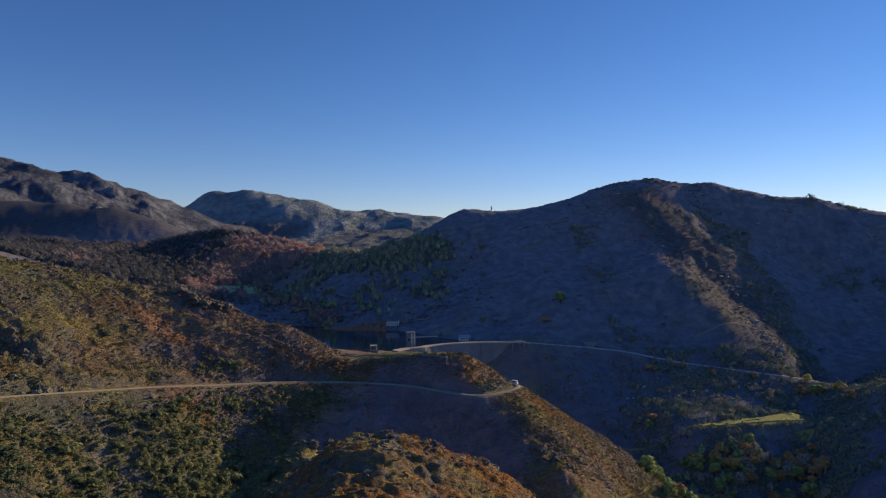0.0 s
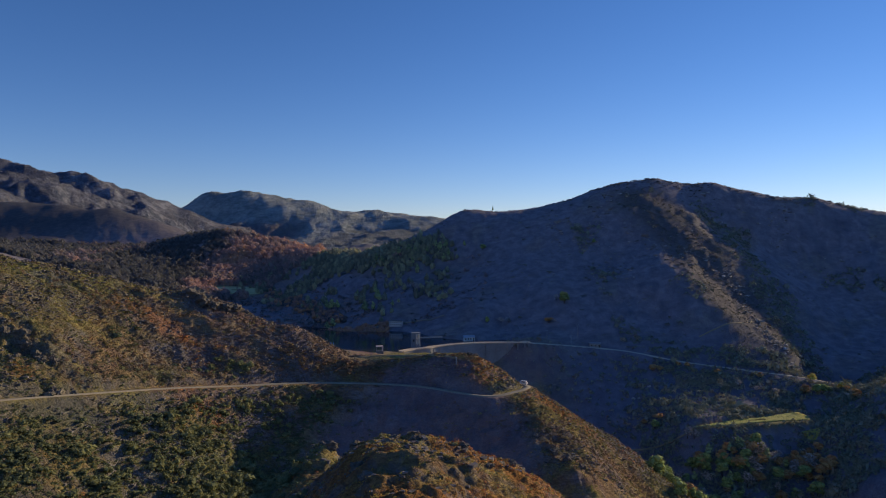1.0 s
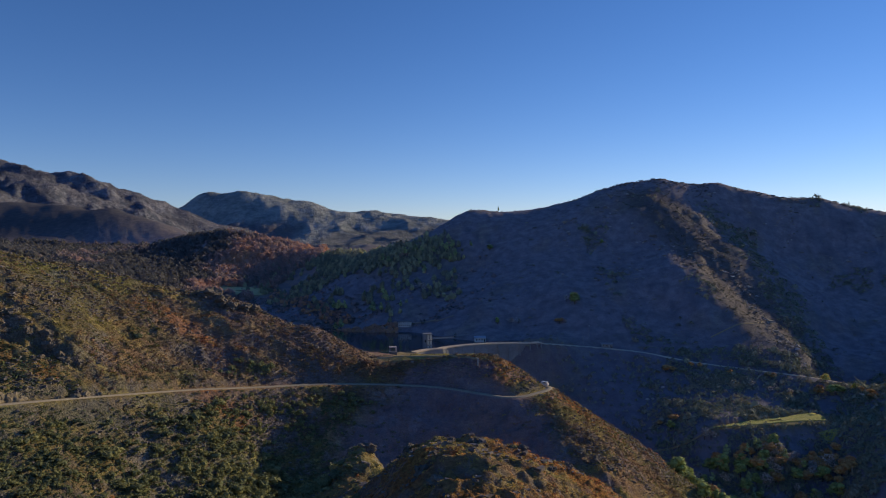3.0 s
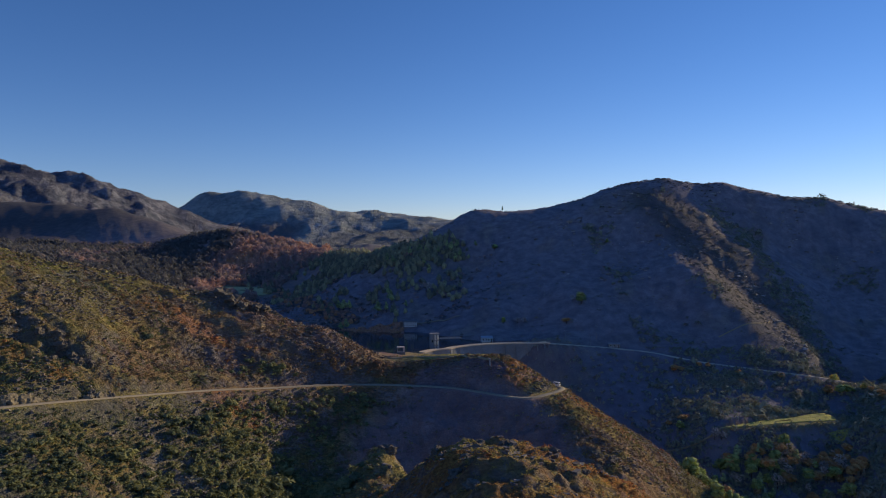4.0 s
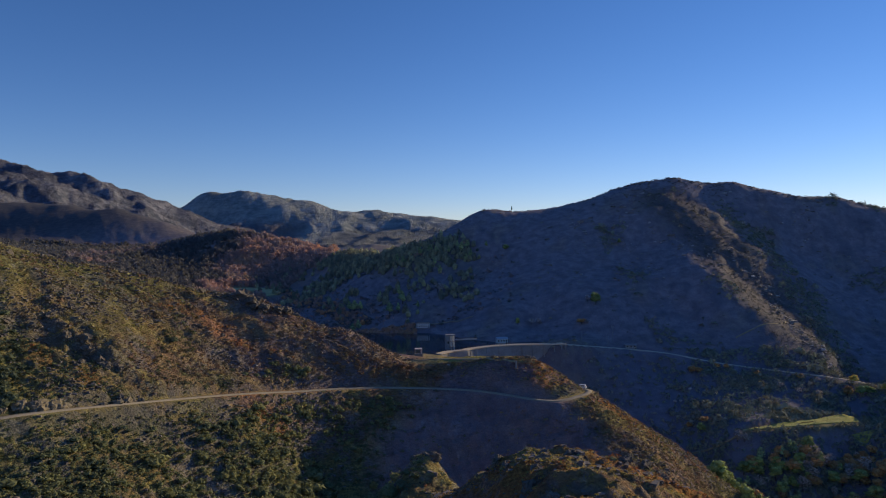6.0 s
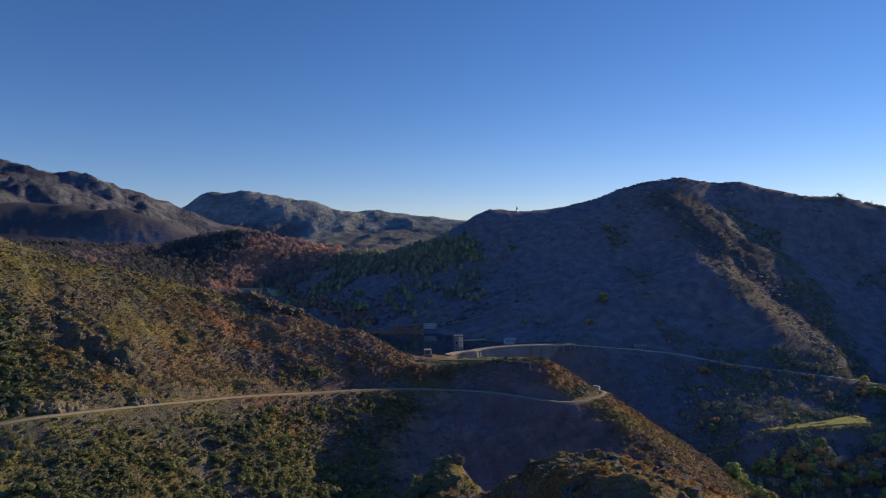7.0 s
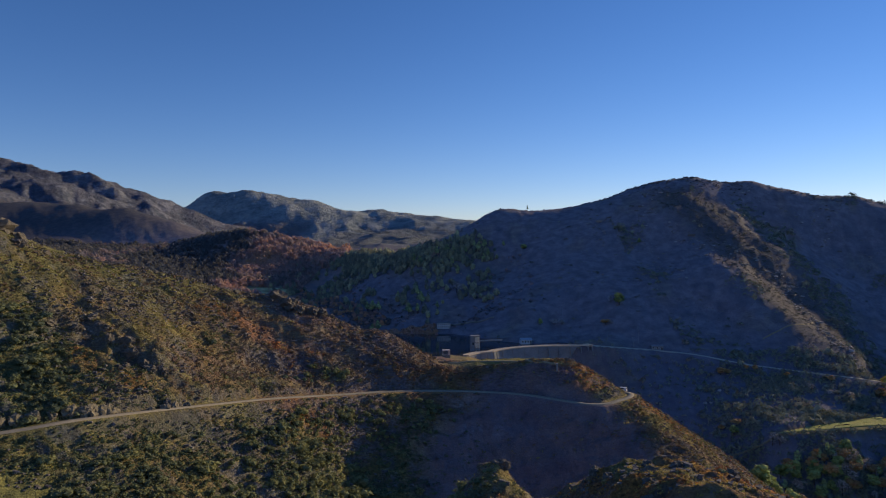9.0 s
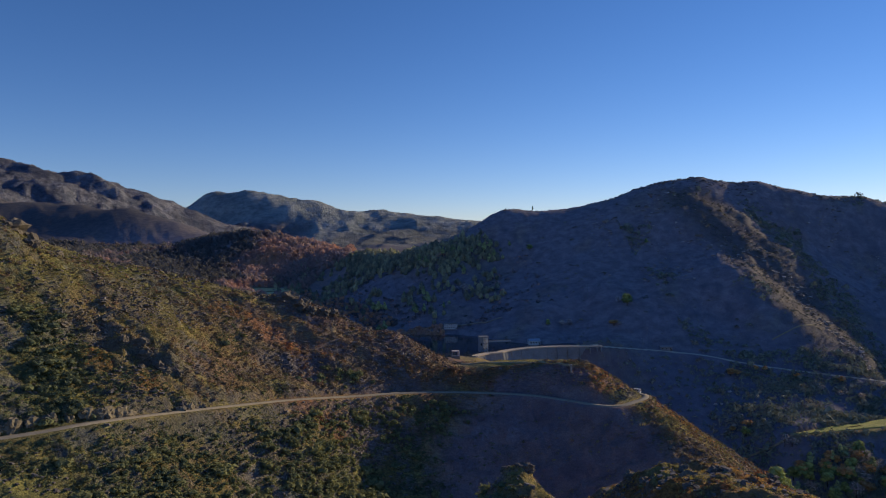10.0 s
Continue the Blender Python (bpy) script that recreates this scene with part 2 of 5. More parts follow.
# ---- land: the lines of the hills, in metres ----
LINES = {
    "spur_crest": [(-420, 290, 335), (-330, 310, 297), (-279, 330, 273), (-274, 345, 263), (-269, 362, 259), (-236, 387, 248), (-191, 418, 233), (-168, 428, 227.5), (-139, 430, 217), (-121, 432, 207.5), (-101, 427, 204.5), (-83, 430, 194), (-70, 428, 185.5), (-47, 424, 185.5), (-21, 420, 187)],
    "spur_nose": [(7, 417, 188), (19, 421, 184), (36, 425, 173), (45, 424, 167), (66, 428, 155), (81, 430, 144), (106, 440, 127), (126, 425, 114), (147, 405, 98), (165, 370, 88)],
    "road_bed": [(-300, 190, 199), (-224, 243, 197), (-198, 268, 196), (-158, 332, 186), (-139, 355, 182), (-122, 373, 178.5), (-95, 390, 176), (-63, 398, 174), (-21, 396, 172), (18, 382, 169), (38, 392, 169), (47, 404, 169), (46, 422, 166.5), (36, 440, 166)],
    "slope_upper": [(-242, 336, 245), (-199, 326, 215), (-187, 358, 208), (-160, 394, 206), (-225, 290, 214)],
    "slope_lower": [(-210, 222, 185), (-150, 284, 159), (-134, 324, 166), (-118, 348, 161), (-111, 344, 149), (-91, 369, 163)],
    "spur_face": [(29, 369, 160), (45, 372, 162), (57, 352, 148), (64, 325, 140), (105, 380, 119)],
    "gully": [(-200, 180, 165), (-120, 250, 138), (-70, 310, 128), (-25, 345, 132), (20, 300, 112), (80, 250, 88), (140, 200, 70)],
    "near_ridge": [(10, -60, 200), (-6, 40, 202), (-13, 95, 207), (-17, 125, 210), (-21, 154, 212), (-27, 175, 207), (-38, 198, 189), (-46, 220, 181), (-50, 236, 187), (-53, 252, 172)],
    "near_ridge_side": [(-11, 162, 209.5), (-8, 174, 207), (14, 183, 197), (7, 179, 200), (18, 176, 196), (21, 165, 196), (9, 130, 199), (10, 150, 201), (45, 150, 176), (45, 90, 180), (-45, 130, 190), (-62, 180, 172), (-38, 240, 169), (-63, 236, 175), (-37, 186, 196), (-80, 120, 165)],
    "river": [(45, 612, 127), (80, 582, 108), (115, 552, 90), (165, 490, 72), (195, 440, 64), (190, 370, 58), (180, 290, 52), (200, 150, 45)],
    "bank": [(78, 612, 122), (100, 629, 141), (128, 635, 142), (155, 635, 138), (110, 612, 127), (150, 612, 127), (190, 614, 129), (235, 602, 124), (100, 575, 103), (140, 575, 108), (175, 580, 114)],
    "spur_back": [(-200, 455, 210), (-110, 468, 186), (-60, 468, 170), (-15, 460, 170), (30, 450, 155)],
    "back_of_spur": [(-420, 430, 270), (-330, 480, 215), (-230, 520, 190), (-130, 520, 175), (-62, 560, 163), (-42, 585, 160), (-10, 580, 150), (-20, 500, 152), (30, 480, 138), (80, 500, 102)],
    "valley_road": [(68, 636, 160.6), (84, 640, 159), (106, 648, 156), (147, 657, 151), (184, 645, 148), (230, 634, 140), (281, 624, 134), (331, 617, 128), (365, 610, 122), (385, 600, 116)],
    "field": [(197, 514, 110.8), (229, 513, 110.8), (238, 532, 111.8), (264, 536, 112), (272, 522, 111.3), (290, 547, 112.5), (297, 543, 112.3), (294, 526, 111.3)],
    "below_field": [(186, 494, 84), (235, 482, 92), (283, 500, 98), (245, 461, 72), (260, 425, 82)],
    "right_ridge": [(245, 494, 93), (287, 499, 106), (322, 504, 121), (343, 508, 137), (385, 505, 160)],
    "right_spur": [(424, 620, 123), (300, 545, 108), (350, 560, 126), (277, 425, 101), (480, 470, 158), (700, 430, 190)],
    "big_crest": [(-214, 1243, 246), (-150, 1080, 238), (-76, 957, 243), (-43, 985, 264), (-13, 1025, 284), (18, 1050, 303), (36, 1064, 309), (83, 1062, 308), (155, 1056, 312), (199, 1045, 322), (251, 1035, 342), (293, 1025, 350), (337, 1022, 352), (367, 1020, 345), (424, 1021, 345), (490, 1010, 328), (572, 1000, 320), (676, 990, 297), (800, 900, 236)],
    "big_spur": [(256, 902, 293), (264, 850, 256), (264, 774, 229), (276, 704, 187), (294, 652, 150)],
    "big_spur_side": [(336, 763, 193), (343, 676, 153), (351, 668, 149)],
    "big_face": [(134, 734, 189), (235, 712, 172), (-91, 814, 172), (11, 918, 226), (44, 745, 180), (126, 860, 236), (201, 830, 230), (250, 860, 252), (130, 790, 210)],
    "ravine": [(392, 960, 292), (402, 850, 229), (398, 793, 191), (389, 742, 165), (381, 705, 145), (374, 668, 126), (366, 640, 110)],
    "ravine_side": [(513, 850, 186), (541, 800, 163), (580, 930, 252), (429, 750, 143), (483, 930, 237)],
    "big_foot": [(24, 690, 159), (66, 668, 154), (-70, 780, 162), (-30, 760, 161), (60, 730, 165), (95, 668, 160), (130, 690, 164), (185, 690, 165), (-150, 850, 164), (-250, 1004, 172)],
    "basin": [(-120, 670, 142), (-60, 700, 142), (-5, 668, 142), (22, 660, 146), (-200, 760, 148), (52, 650, 152), (-30, 640, 144), (-150, 610, 157), (-45, 600, 158)],
    "big_back": [(36, 1200, 268), (160, 1180, 282), (350, 1140, 305), (560, 1120, 282), (-60, 1120, 225), (-10, 1150, 245), (-100, 1250, 228), (36, 1400, 210), (350, 1400, 250), (700, 1300, 220), (-50, 1500, 235)],
    "wood_ridge": [(-1582, 1700, 410), (-1144, 1700, 364), (-997, 1700, 367), (-841, 1680, 349), (-677, 1600, 304), (-577, 1500, 274), (-427, 1320, 279), (-363, 1310, 266), (-290, 1290, 248), (-231, 1270, 237)],
    "wood_foot": [(-722, 950, 261), (-640, 950, 248), (-534, 980, 219), (-459, 1020, 202), (-388, 1040, 189), (-304, 1060, 186), (-246, 1090, 189), (-550, 1219, 235)],
    "wood_step": [(-650, 1440, 248), (-800, 1480, 262), (-950, 1490, 272), (-1100, 1510, 284)],
    "wood_back": [(-330, 1450, 232), (-240, 1500, 222), (-560, 1680, 258), (-700, 1750, 275), (-1400, 2300, 300), (-800, 2000, 270), (-400, 1900, 245), (-100, 2200, 240)],
    "far_ridge": [(-3751, 3700, 1002), (-2461, 3700, 723), (-2390, 3700, 686), (-2302, 3700, 686), (-2250, 3700, 649), (-2184, 3700, 661), (-2132, 3700, 642), (-2059, 3700, 666), (-2013, 3700, 640), (-1982, 3700, 640), (-1929, 3700, 592), (-1851, 3700, 619), (-1798, 3700, 594), (-1704, 3700, 572), (-1645, 3700, 560), (-1592, 3700, 536), (-1526, 3700, 526), (-1467, 3700, 498), (-1435, 3700, 482), (-1323, 3680, 407), (-1204, 3650, 345), (-1060, 3500, 267)],
    "far_hill": [(-1710, 4450, 506), (-1624, 4450, 582), (-1313, 4450, 611), (-1076, 4450, 571), (-819, 4450, 512), (-616, 4450, 445), (-443, 4450, 448), (-308, 4450, 431), (-74, 4450, 418), (461, 4450, 372), (1500, 4400, 350)],
    "far_spur": [(-1206, 4300, 547), (-1080, 4100, 445), (-959, 3850, 333), (-873, 3600, 266)],
    "far_gap": [(-1650, 4060, 400), (-1500, 4060, 370), (-1400, 4060, 370)],
    "far_foot": [(-1353, 2700, 328), (-914, 3200, 242), (-629, 3300, 256), (-236, 3400, 265), (600, 3000, 240), (1600, 2500, 260)],
    "rim": [(-3500, -500, 600), (-1500, -900, 380), (0, -1200, 260), (1200, -800, 220), (1500, 600, 200), (3000, 2000, 260), (4500, 0, 260), (0, -4500, 300), (-1200, 300, 480), (0, 4950, 260), (-2500, 4900, 420), (-1300, 4850, 390), (-700, 4850, 320), (600, 200, 120), (350, 0, 110), (500, -300, 150)],
}
SCATTERED = {"wood_step", "bank", "spur_back", "far_gap", "slope_upper", "slope_lower", "spur_face", "near_ridge_side", "field", "below_field", "right_spur", "big_face", "ravine_side", "big_spur_side",
             "big_foot", "basin", "big_back", "wood_back", "far_foot", "rim"}


def value_noise(x, y, seed):
    ix, iy = np.floor(x).astype(np.int64), np.floor(y).astype(np.int64)
    fx, fy = x - ix, y - iy
    fx, fy = fx * fx * (3 - 2 * fx), fy * fy * (3 - 2 * fy)

    def corner(a, b):
        h = ((ix + a) * 374761393 + (iy + b) * 668265263 + seed * 974634121) & 0xffffffff
        h = ((h ^ (h >> 13)) * 1274126177) & 0xffffffff
        return ((h ^ (h >> 16)) & 0xffff) / 32767.5 - 1
    return (corner(0, 0) * (1 - fx) + corner(1, 0) * fx) * (1 - fy) + (corner(0, 1) * (1 - fx) + corner(1, 1) * fx) * fy


def fractal(x, y, size, seed, octaves=4, gain=0.5, ridged=False):
    total, amp = np.zeros_like(x), 1.0
    for k in range(octaves):
        c, s = math.cos(0.6 + k), math.sin(0.6 + k)
        n = value_noise((x * c - y * s) / size + 17 * k, (x * s + y * c) / size - 31 * k, seed + k)
        total += amp * (1 - 2 * np.abs(n) if ridged else n)
        amp, size = amp * gain, size * 0.47
    return total


def step(a, b, v):
    v = np.clip((v - a) / (b - a), 0, 1)
    return v * v * (3 - 2 * v)


def dense(pts, longest):
    out = [pts[0]]
    for a, b in zip(pts, pts[1:]):
        n = max(1, int(math.dist(a, b) / max(longest, 0.05 * math.hypot(b[0], b[1]))))
        out += [tuple(a[i] + (b[i] - a[i]) * (k + 1) / n for i in range(3)) for k in range(n)]
    return out


CENTRES = np.array([p for name, pts in LINES.items() for p in (pts if name in SCATTERED else dense(pts, 14))], float)
SOFT = 2.0 + 0.012 * np.hypot(CENTRES[:, 0], CENTRES[:, 1])


def kernel(x, y):
    return np.sqrt((x[:, None] - CENTRES[None, :, 0]) ** 2 + (y[:, None] - CENTRES[None, :, 1]) ** 2 + SOFT[None, :] ** 2)


_k = kernel(CENTRES[:, 0], CENTRES[:, 1])
WEIGHTS = np.linalg.lstsq(_k, CENTRES[:, 2] - 220.0, rcond=1e-9)[0]


def along(x, y, pts):
    """Distance from a line and the line's height at its nearest point."""
    best, height = np.full_like(x, 1e9), np.zeros_like(x)
    for a, b in zip(pts, pts[1:]):
        dx, dy = b[0] - a[0], b[1] - a[1]
        s = np.clip(((x - a[0]) * dx + (y - a[1]) * dy) / (dx * dx + dy * dy), 0, 1)
        d = np.hypot(x - a[0] - s * dx, y - a[1] - s * dy)
        height = np.where(d < best, a[2] + s * (b[2] - a[2]), height)
        best = np.minimum(best, d)
    return best, height


def curve_points(pts, n=8):
    """The line rounded through its points."""
    p = [pts[0], *pts, pts[-1]]
    out = []
    for a, b, c, d in zip(p, p[1:], p[2:], p[3:]):
        for k in range(n):
            u = k / n
            out.append(tuple(0.5 * (2 * b[i] + (c[i] - a[i]) * u + (2 * a[i] - 5 * b[i] + 4 * c[i] - d[i]) * u * u
                                    + (3 * b[i] - a[i] - 3 * c[i] + d[i]) * u ** 3) for i in range(3)))
    return out + [pts[-1]]


ROAD = curve_points(LINES["road_bed"])
VALLEY_ROAD = curve_points(LINES["valley_road"])


def land(x, y):
    """The height of the land, with its roughness and the beds of its roads."""
    z = np.empty_like(x)
    for k in range(0, len(x), 20000):
        z[k:k + 20000] = kernel(x[k:k + 20000], y[k:k + 20000]) @ WEIGHTS + 220.0
    r = np.hypot(x, y)
    near, far = 1 - step(480, 620, r), step(1500, 2600, r)
    middle = (1 - near) * (1 - far)
    rough = near * (0.85 + 0.15 * step(240, 320, r)) * (1.1 * fractal(x * 0.7, y, 28, 3) + 1.15 * (fractal((0.98 * x + 0.2 * y) * 0.42, 0.98 * y - 0.2 * x, 7.0, 9, 4, 0.72, True) - 0.75))
    rough += middle * (1.9 * fractal(x, y, 75, 21, 5) + 0.8 * (fractal(x, y, 16, 33, 3, 0.5, True) - 0.5))
    rough = rough * step(45, 105, np.hypot(x + 35, y))                  # smooth turf straight below
    ridge = step(1.0, 0.7, np.hypot((x + 12) / 75, (y - 180) / 95))
    rough += ridge * (0.7 * (fractal(x * 0.7, y, 9, 421, 3, 0.55, True) - 0.6) + 0.5 * fractal(x, y, 3.5, 431, 2))
    slab = slab_mask(x, y)
    rough += slab * (0.8 * fractal(x, y, 30, 301, 4, 0.5) + 0.6 * (fractal(x, y, 12, 311, 3, 0.5, True) - 0.5))
    hill = middle * step(690, 780, y) * step(1000, 920, y) * step(120, 220, x) * step(800, 700, x)
    rough += hill * (2.6 * (fractal(x, y * 0.7, 46, 501, 4, 0.55, True) - 0.6) + 1.0 * fractal(x, y, 12, 511, 3))          # knolls and ribs of the big hill
    craggy = craggy_mask(x, y)
    rough -= 3.2 * step(9, 2, along(x, y, [(-166, 364, 0), (-152, 371, 0), (-140, 380, 0)])[0])      # a gully above the road
    rough += crag_mask(x, y) * (4.2 * (fractal(x * 0.6, y, 13, 401, 3, 0.5, True) - 0.55) + 1.6 * fractal(x, y, 5, 411, 2))
    rough += far * (18 * (fractal(x, y, 420, 41, 6, 0.5, True) - 0.75) + 5 * fractal(x, y, 90, 55, 3) + craggy * (0.25 + 0.75 * step(30, 260, along(x, y, LINES["far_ridge"])[0])) * 55 * (np.abs(fractal(x, y, 230, 61, 5)) - 0.72))
    rough = rough * (1 - 0.8 * step(50, 75, x) * step(420, 370, x) * step(430, 480, y) * step(700, 670, y) * (1 - slab))
    flat = np.clip(field_mask(x, y) + plateau_mask(x, y), 0, 1)
    z = z + rough * (1 - 0.9 * flat)
    level = field_mask(x, y) * (y < 700)
    z = z * (1 - level) + terrace(y) * level
    for pts, half in ((ROAD, 3.0), (VALLEY_ROAD, 3.5)):
        sel = np.flatnonzero((x > -320) & (x < 420) & (y > 180) & (y < 680))
        d, h = along(x[sel], y[sel], pts)
        keep = step(half, half + 3.5, d)
        z[sel] = z[sel] * keep + (h - 0.15) * (1 - keep)
    return z


def field_mask(x, y):
    half = 4 + 10 * np.clip((x - 198) / 90, 0, 1)
    field = step(1.3, 0.95, along(x, y, [(198, 514, 0), (292, 536, 0)])[0] / half)
    plain = step(1.0, 0.8, np.hypot((x + 335) / 58, (y - 1042) / 26))
    return np.clip(field + plain, 0, 1)


def meadow(x, y):
    """The meadow terrace itself, to its edge."""
    return along(x, y, [(198, 516, 0), (292, 537, 0)])[0] < 2 + 9 * np.clip((x - 198) / 90, 0, 1)


def craggy_mask(x, y):
    return step(-900, -1300, x) * step(4150, 3950, y) * step(2300, 2700, y)


def crag_mask(x, y):
    return step(1.0, 0.45, np.hypot((x + 212) / 34, (y - 312 - 0.25 * (x + 212)) / 13)) + 0.6 * step(9, 3, along(x, y, [(-188, 298, 0), (-172, 312, 0)])[0])


def bank_mask(x, y):
    """The steep bank between the shelf and the road, bare and tinted for shade."""
    return step(1.0, 0.75, np.hypot((x + 14) / 34, (y - 404) / 10))


def slab_mask(x, y):
    return step(70, 25, along(x, y, [(300, 930, 0), (330, 850, 0), (332, 760, 0), (340, 670, 0)])[0])


def bowl_mask(x, y):
    return step(1.15, 0.8, np.hypot((x + 16) / 64, (y - 350) / 52))


def plateau_mask(x, y):
    return step(1.0, 0.7, np.hypot((x + 27) / 50, (y - 425) / 10))


def bracken_mask(x, y):
    n = fractal(x, y, 16, 91, 4)
    upper = step(12, 4, along(x, y, [(-194, 383, 0), (-179, 387, 0), (-165, 391, 0), (-145, 389, 0), (-134, 387, 0)])[0]) * 1.2
    upper += 0.8 * step(7, 2, along(x, y, [(-220, 297, 0), (-208, 296, 0), (-197, 295, 0)])[0])
    upper += 0.8 * step(9, 3, along(x, y, [(-140, 345, 0), (-128, 346, 0)])[0])
    face = 1.3 * step(30, 10, along(x, y, [(20, 408, 0), (48, 408, 0), (75, 412, 0), (112, 424, 0)])[0])
    top = step(60, 25, along(x, y, [(-25, 170, 0), (0, 150, 0), (5, 110, 0)])[0])
    low = step(14, 4, along(x, y, [(-165, 300, 0), (-150, 270, 0), (-135, 250, 0)])[0])
    upper = upper * step(-0.9, -0.1, n)
    return np.clip(upper * 0.9 + (face * 0.9 + top * 0.8 + low * 0.6) * step(-0.35, 0.35, n), 0, 0.9)


def terrace(y):
    """The level of the meadow terrace."""
    return 110.9 + 0.04 * (y - 514)


def height_at(x, y):
    return float(land(np.array([float(x)]), np.array([float(y)]))[0])


def link_mesh(name, verts, faces, mat, parent=None, smooth=True):
    me = bpy.data.meshes.new(name)
    verts, faces = np.asarray(verts, np.float32), np.asarray(faces, np.int32)
    n, k = faces.shape
    me.vertices.add(len(verts))
    me.vertices.foreach_set("co", verts.ravel())
    me.loops.add(n * k)
    me.loops.foreach_set("vertex_index", faces.ravel())
    me.polygons.add(n)
    me.polygons.foreach_set("loop_start", np.arange(0, n * k, k, dtype=np.int32))
    me.update(calc_edges=True)
    me.polygons.foreach_set("use_smooth", np.full(n, smooth))
    me.materials.append(mat)
    ob = new(name, me)
    ob.parent = parent
    return ob


def build_ground():
    ang = np.radians(np.concatenate([np.arange(-180, -47, 2.0), np.arange(-47, 46, 0.15), np.arange(46, 180, 2.0)]))
    rad = [0.05]
    while rad[-1] < 4950:
        r = rad[-1]
        rad.append(r + max(2.0 if r < 100 else 0.7, r * (0.0047 if r < 470 else 0.0068 if r < 720 else 0.0108)))
    rad = np.array(rad)
    a, r = np.meshgrid(ang, rad)
    x, y = (-35 + r * np.sin(a)).ravel(), (r * np.cos(a)).ravel()
    z = land(x, y)
    na, nr = len(ang), len(rad)
    i = np.arange((nr - 1) * na)
    row, c = i // na, i % na
    d = (c + 1) % na
    faces = np.stack([row * na + c, row * na + d, (row + 1) * na + d, (row + 1) * na + c], 1)[:, ::-1]
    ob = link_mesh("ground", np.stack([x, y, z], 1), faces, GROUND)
    # what grows where, and which stretches are tinted for haze and shade
    rr = np.hypot(x, y)
    zz = z.reshape(nr, na)
    slope = np.hypot(np.gradient(zz, axis=0) / np.gradient(rad)[:, None], np.gradient(zz, axis=1) / (rad[:, None] * np.gradient(ang)[None, :])).ravel()
    n1, n2 = fractal(x, y, 45, 71, 4), fractal(x, y, 14, 81, 4)
    masks = {
        "rock": np.clip(step(0.8, 1.4, slope + 0.7 * n2) * 0.5 + step(1500, 2600, rr) * np.clip(step(0.5, 1.1, n2 + slope) * 0.4 + 0.8 * craggy_mask(x, y), 0, 1), 0, 1),
        "haze_grey": step(560, 720, rr) * (1 - 0.25 * step(0.1, 0.6, n1)) * (1 - 0.2 * step(2000, 2600, rr)) * (1 - 0.25 * slab_mask(x, y)),
        "lush": np.clip(0.85 * step(-50, -95, x) * step(20, -15, y - 330 - 0.35 * (x + 130)) + 0.7 * step(-175, -215, x) * (rr < 600), 0, 0.85) * (0.5 + 0.5 * step(-0.7, 0.1, n1)),
        "heather": 0.85 * np.clip(bowl_mask(x, y) + bank_mask(x, y) + 0.5 * step(-195, -165, x) * step(-2, 8, y - 352 - 0.55 * (x + 160)) * step(-30, -70, x) * (rr < 600), 0, 1),
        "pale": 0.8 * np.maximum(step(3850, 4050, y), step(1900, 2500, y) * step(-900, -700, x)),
        "pinewood_and_shade": np.clip(0.6 * slab_mask(x, y) + 0.9 * step(1600, 1850, rr) * step(3100, 2700, rr) * step(-500, -700, x) + 0.5 * step(1500, 1800, rr) * step(-700, -560, x) * step(345, 300, z + 40 * n1), 0, 0.9),
        "near": step(560, 440, rr) * (1 - 0.7 * bowl_mask(x, y)),
        "shaded_moor": step(20, 90, x - 0.25 * (y - 420)) * step(400, 450, y + 0.2 * x) * (1 - field_mask(x, y)) * step(700, 640, y),
        "far": step(2000, 2700, rr),
        "bracken": bracken_mask(x, y),
        "dry": np.maximum(step(0.1, 0.6, fractal(x * 0.3, y, 11, 201, 4)) * 0.7 * (rr < 620), 0.7 * step(268, 250, y) * (np.abs(x + 15) < 80) * step(-0.5, 0.3, n2)) + 0.8 * field_mask(x, y) * step(800, 900, y),
        "grass": np.clip(0.25 * field_mask(x, y) * step(800, 900, y) + 0.8 * plateau_mask(x, y), 0, 1),
        "wood": (1 - field_mask(x, y)) * step(950, 1050, y) * step(-150, -230, x) * (1 - 0.75 * step(1500, 1700, rr)) * step(3300, 2700, rr),
    }
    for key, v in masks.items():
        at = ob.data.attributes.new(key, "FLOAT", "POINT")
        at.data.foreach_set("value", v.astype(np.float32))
    return tagged(ob, "heath-covered mountain land with granite outcrops and valleys", "ground", kind="structure")


ground = build_ground()


def ribbon(name, pts, half, lift, mat, label, category):
    p = np.array(pts)
    d = np.gradient(p[:, :2], axis=0)
    d /= np.linalg.norm(d, axis=1)[:, None]
    side = np.stack([d[:, 1], -d[:, 0]], 1)
    verts = []
    for off, dz in ((-half - 0.5, lift - 0.9), (-half, lift), (0, lift + 0.06), (half, lift), (half + 0.5, lift - 0.9)):
        verts.append(np.column_stack([p[:, :2] + side * off, p[:, 2] + dz]))
    n = len(p)
    verts = np.concatenate(verts)
    faces = [(k * n + i, k * n + i + 1, (k + 1) * n + i + 1, (k + 1) * n + i) for k in range(4) for i in range(n - 1)]
    return tagged(link_mesh(name, verts, np.array(faces)[:, ::-1], mat), label, category, kind="structure")


ribbon("road", ROAD, 1.55, 0.25, ASPHALT, "narrow pale mountain road cut along the hillside", "road")
ribbon("valley_road", VALLEY_ROAD, 1.8, 0.25, PALE_TARMAC, "pale road along the far side of the valley", "road")


